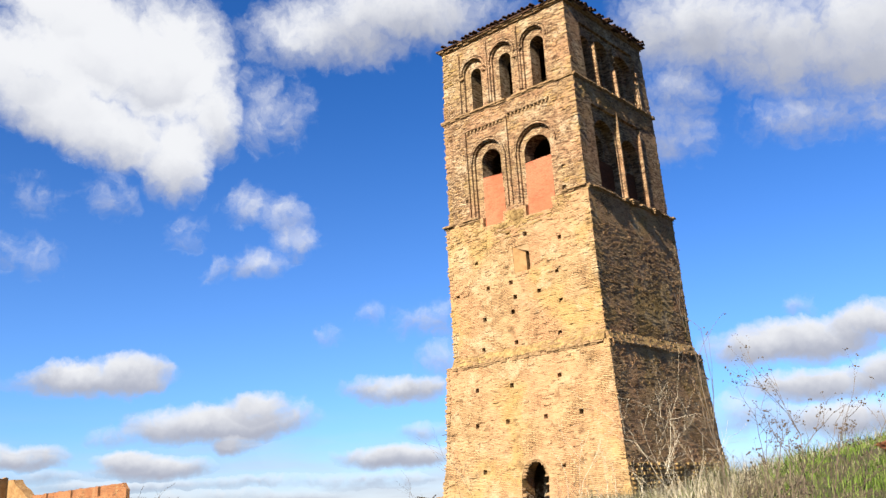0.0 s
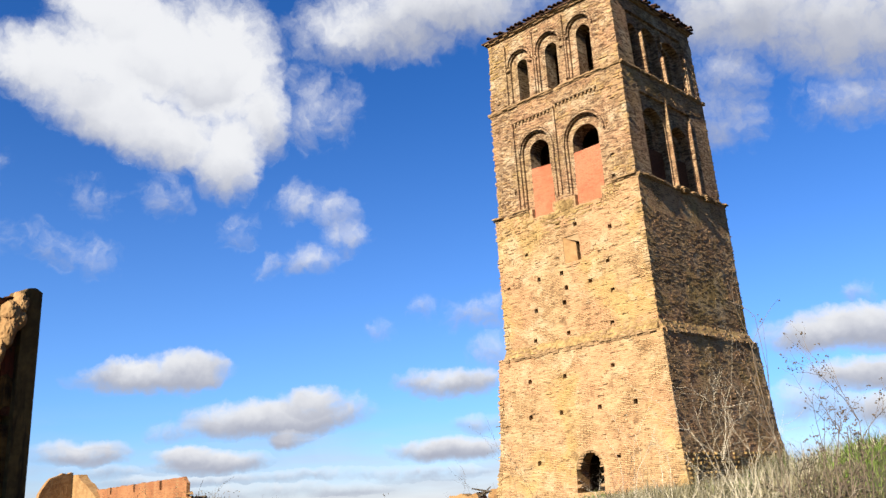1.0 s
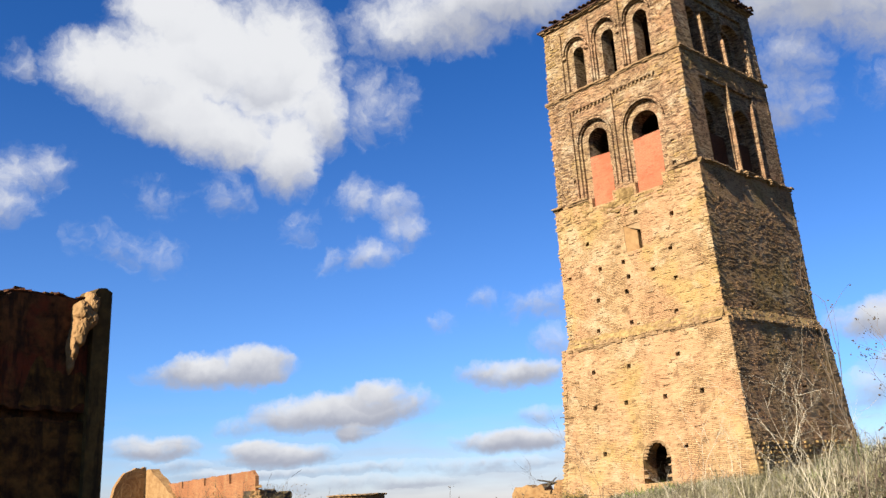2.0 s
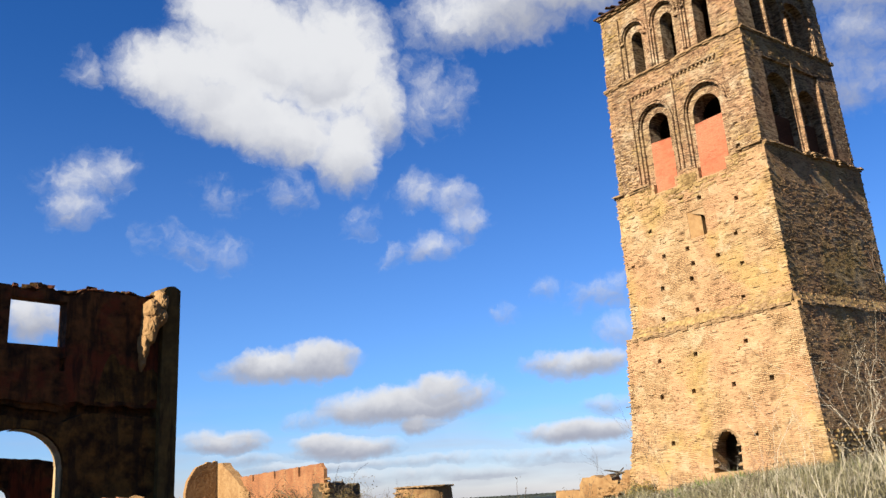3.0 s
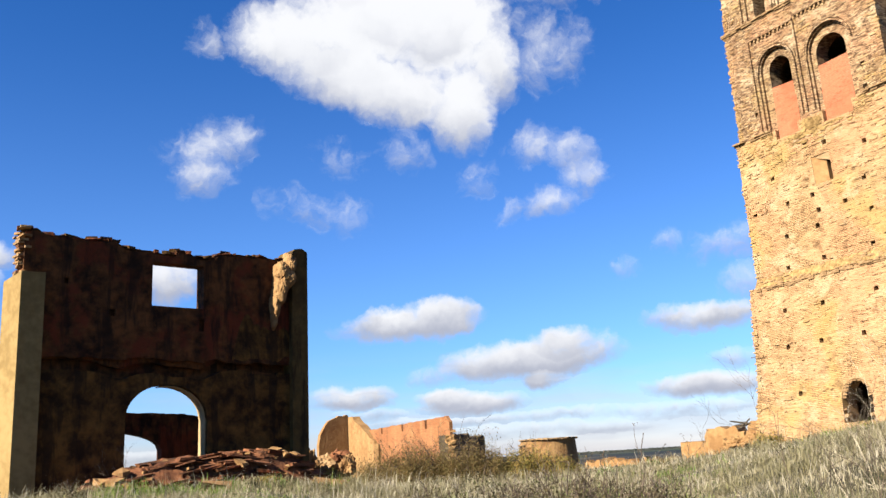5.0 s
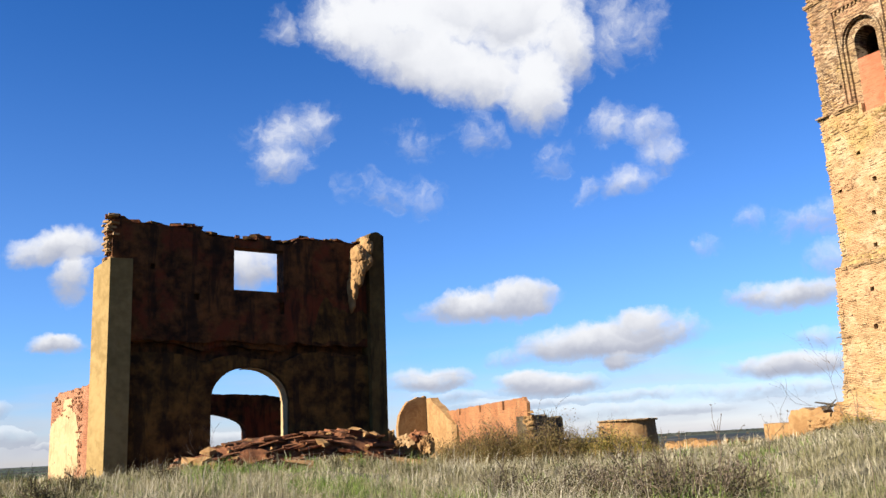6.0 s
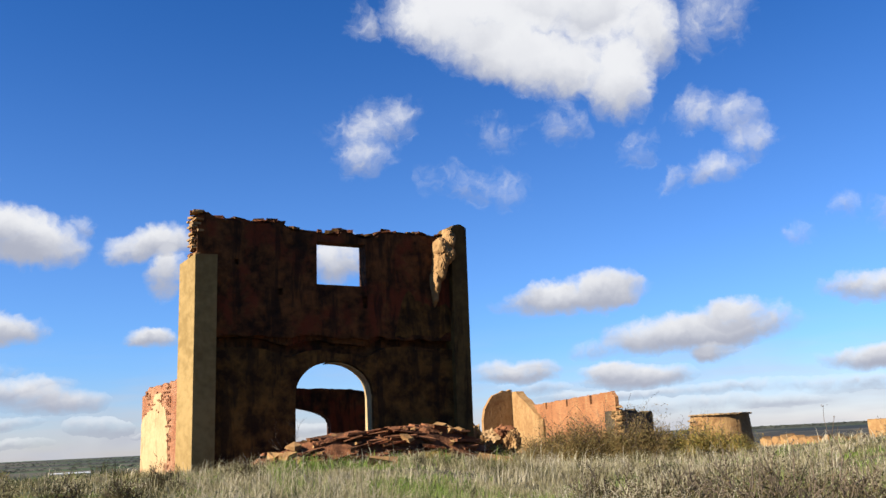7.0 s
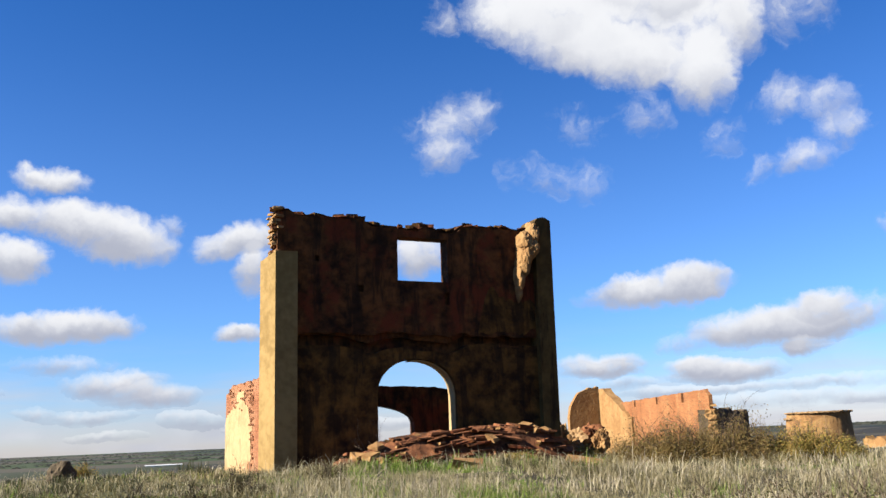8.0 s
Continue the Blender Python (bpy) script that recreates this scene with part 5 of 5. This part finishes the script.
blades("green_tuft", "bright green leafy tufts in the grass", GREEN, 8, 1800, 44, 0.3, lambda x, y, az, d: clear(x, y) * smooth(0.1, 0.4, green_spot(x, y, az)), lean=0.9, bend=0.4)
PLUME = leafy("pale_feather_grass", ((0.22, 0.18, 0.115), (0.42, 0.36, 0.255), (0.30, 0.25, 0.165)), through=0.4)
blades("feather_grass", "tall pale feathery grass heads among the straw", PLUME, 5, 9000, 6, 0.42,
       lambda x, y, az, d: clear(x, y) * smooth(-0.2, 0.25, noise.noise((x * 0.3, y * 0.3, 21)) - 0.6 * max(0.0, green_spot(x, y, az))) * (1.0 - 0.75 * smooth(36, 47, az)), lean=0.7, bend=1.1)


def tube(bm, pts, r0, r1):
    """A thin tapered stem through the points."""
    ring = None
    n = len(pts)
    for i, p in enumerate(pts):
        way = (pts[min(i + 1, n - 1)] - pts[max(i - 1, 0)]).normalized()
        side = way.orthogonal().normalized()
        up = way.cross(side)
        rad = r0 + (r1 - r0) * i / (n - 1)
        here = [bm.verts.new(p + (side * math.cos(a) + up * math.sin(a)) * rad) for a in (0, 2.094, 4.189)]
        if ring:
            for k in range(3):
                bm.faces.new((ring[k], ring[(k + 1) % 3], here[(k + 1) % 3], here[k]))
        ring = here


def branch(bm, r, start, way, length, rad, depth, spread, heads, kink=0.12):
    pts, p, w = [start], start.copy(), way.normalized()
    steps = 6
    for k in range(steps):
        w = (w + Vector((r.gauss(0, kink), r.gauss(0, kink), r.gauss(0, kink) + 0.03))).normalized()
        p = p + w * (length / steps)
        pts.append(p.copy())
    tube(bm, pts, rad, rad * 0.45)
    if depth == 0:
        heads.append(p)
        return
    for k in range(r.choice((2, 3, 3))):
        i = r.randint(2, steps)
        side = Vector((r.gauss(0, 1), r.gauss(0, 1), r.gauss(0, 0.3)))
        side = (side - w * side.dot(w)).normalized()
        branch(bm, r, pts[i], w + side * spread * r.uniform(0.5, 1.2), length * r.uniform(0.4, 0.65), rad * 0.55, depth - 1, spread, heads, kink)
    heads.append(p)


def dry_plant(name, label, az, r, tall, seed, material, depth=2, rad=0.006, spread=0.7, head=0.0, lean=(0, 0), kink=0.12):
    rnd = random.Random(seed)
    plant = tagged(new(name), label, "dry plant", group=name + "s")
    foot = spot_at(az, r) - Vector((0, 0, 0.05))
    plant.location = foot
    bm, heads = bmesh.new(), []
    branch(bm, rnd, Vector((0, 0, 0)), Vector((lean[0], lean[1], 1)), tall, rad, depth, spread, heads, kink)
    part("stem", bm, material, plant)
    if head:
        bm = bmesh.new()
        for h in heads:
            for _ in range(rnd.randint(1, 4)):
                o = h + Vector((rnd.gauss(0, head * 1.6), rnd.gauss(0, head * 1.6), rnd.gauss(0, head)))
                bmesh.ops.create_icosphere(bm, subdivisions=1, radius=head * rnd.uniform(0.5, 1.1), matrix=Matrix.Translation(o))
        part("seed_head", bm, DARK_STEM, plant, "dark dry seed heads")["kind"] = "stuff"
    return plant


rng = random.Random(63)
PALE = "bleached dry branching weed stalk on the bank"
for k in range(34):
    az = (rng.gauss(-10.8, 2.7) if k % 3 else rng.uniform(-9, 1))
    tall = rng.uniform(0.6, 1.15) * (1.0 if az < -7 else 0.95)
    dry_plant("dry_stalk", PALE, az, rng.uniform(6.8, 8.8), tall, rng.randint(0, 9999), DRY_STEM if k % 3 else DARK_STEM, 3, 0.0044, 0.7, lean=(rng.uniform(-0.25, 0.25), 0), kink=0.15)
DARKLABEL = "tall dark dry umbel weed with seed heads"
for az, r, tall, depth in ((-15.6, 8.5, 1.45, 2), (-16.1, 8.2, 1.05, 3), (-17.6, 9, 0.95, 3), (-18.2, 8.8, 0.85, 3), (-19.4, 9, 1.05, 3), (-20.6, 9.5, 0.9, 3), (-18.5, 8, 0.75, 3),
                           (-21.6, 9, 0.8, 3), (-16.8, 9.5, 0.85, 3), (-19.0, 9.4, 0.95, 3), (-20.0, 8.6, 0.85, 3), (-22.4, 9.2, 0.7, 3), (7.6, 12, 1.0, 1), (4.6, 13, 0.6, 2),
                           (47.0, 21, 0.5, 2), (12.4, 13, 0.7, 2), (9.2, 9.0, 0.85, 2)):
    dry_plant("dark_umbel", DARKLABEL, az, r, tall * 1.1, rng.randint(0, 9999), DARK_STEM, depth, 0.0085, 0.7, 0.0085, (0.05, 0), 0.1)
for u, v, tall in ((-2.2, -1.3, 1.1), (-2.5, -1.4, 0.9), (-1.9, -1.2, 0.8), (-2.35, -1.7, 0.7)):
    p = WALL_AT @ Vector((u, v, 0))
    dry_plant("dry_stalk", "thin dry twig growing beside the rubble", math.degrees(math.atan2(-p.x, p.y)), math.hypot(p.x, p.y), tall, rng.randint(0, 9999), DARK_STEM, 3, 0.014, 0.6, kink=0.12)


def shrub(label, az, r, wide, tall, seed, tones, count, leaf=0.036):
    rnd = random.Random(seed)
    s = tagged(new("shrub"), label, "shrub", group="hilltop shrubs")
    s.location = spot_at(az, r)
    bm, heads = bmesh.new(), []
    for _ in range(16):
        branch(bm, rnd, Vector((rnd.gauss(0, wide * 0.25), rnd.gauss(0, wide * 0.25), 0)), Vector((rnd.gauss(0, 0.5), rnd.gauss(0, 0.5), 1)), tall * rnd.uniform(0.5, 0.9), 0.012, 2, 0.8, heads, 0.18)
    part("twig", bm, DARK_STEM, s)
    verts, faces = [], []
    for k in range(count):
        h = rnd.choice(heads)
        q = Vector((h.x * rnd.uniform(0.7, 1.1) + rnd.gauss(0, 0.05 + leaf), h.y * rnd.uniform(0.7, 1.1) + rnd.gauss(0, 0.05 + leaf), h.z * rnd.uniform(0.06, 0.82) + rnd.gauss(0, 0.03)))
        a, e = Vector((rnd.gauss(0, 1), rnd.gauss(0, 1), rnd.gauss(0, 1))).normalized(), leaf * rnd.uniform(0.6, 1.2)
        b = a.orthogonal().normalized() * e * 0.7
        i = len(verts)
        verts += [q - a * e, q + b, q + a * e, q - b]
        faces.append((i, i + 1, i + 2, i + 3))
    data = bpy.data.meshes.new("foliage")
    data.from_pydata([tuple(v) for v in verts], [], faces)
    data.materials.append(tones)
    f = new("foliage", data)
    f.parent = s
    f["kind"] = "stuff"


BROWN_LEAF = leafy("dull_brown_leaf", ((0.07, 0.045, 0.018), (0.17, 0.105, 0.035), (0.11, 0.095, 0.028), (0.20, 0.12, 0.045)))
BROWN_WEED = leafy("dead_brown_weed_leaf", ((0.035, 0.028, 0.012), (0.09, 0.065, 0.026), (0.06, 0.062, 0.022)))
OLIVE_LEAF = leafy("yellow_green_leaf", ((0.09, 0.09, 0.02), (0.20, 0.15, 0.03), (0.30, 0.18, 0.05), (0.12, 0.13, 0.03)))
for k, (az, r, wide, tall) in enumerate(((22.9, 33, 0.9, 1.25), (21.9, 32.5, 1.0, 1.55), (20.7, 32, 1.1, 1.65), (19.6, 32, 1.1, 1.85), (18.4, 32, 1.1, 1.8), (17.3, 32.5, 0.9, 1.5), (23.8, 34, 0.7, 1.0))):
    shrub("brown thorny shrub with dull sparse leaves", az, r, wide, tall * 1.0, 100 + k, BROWN_LEAF, 8500, 0.024)
for k, (az, r, wide, tall) in enumerate(((16.2, 33, 0.8, 1.05), (15.2, 33, 0.9, 1.1), (14.2, 33, 0.9, 1.3), (13.2, 33, 0.9, 1.1), (12.2, 33.5, 0.8, 0.85), (26.0, 36, 0.6, 0.7), (0.4, 34, 0.8, 0.7), (30.0, 31, 0.6, 0.45), (54.7, 41, 0.5, 0.75))):
    shrub("yellow-green autumn shrub at the ruins", az, r, wide, tall * 0.98, 200 + k, OLIVE_LEAF, 6500, 0.025)
for k, (az, r, wide, tall) in enumerate(((11.0, 10.5, 0.35, 0.42), (13.0, 9.6, 0.4, 0.5), (15.2, 10.2, 0.42, 0.45), (17.5, 10.8, 0.4, 0.4), (9.0, 11.5, 0.35, 0.4), (20.5, 12.0, 0.35, 0.35),
                                         (6.5, 10.0, 0.35, 0.4), (7.8, 8.6, 0.35, 0.42), (10.2, 8.2, 0.4, 0.46), (12.0, 8.8, 0.4, 0.42), (48.0, 16.0, 0.4, 0.4), (51.0, 14.5, 0.45, 0.42), (54.5, 15.5, 0.45, 0.4), (45.5, 20.0, 0.45, 0.45), (41.0, 22.0, 0.4, 0.4), (-16.5, 9.2, 0.35, 0.5), (-18.3, 9.8, 0.4, 0.5))):
    shrub("low dark twiggy weed bush in the grass", az, r, wide * 1.15, tall * 1.4, 300 + k, BROWN_WEED, 2600, 0.015)
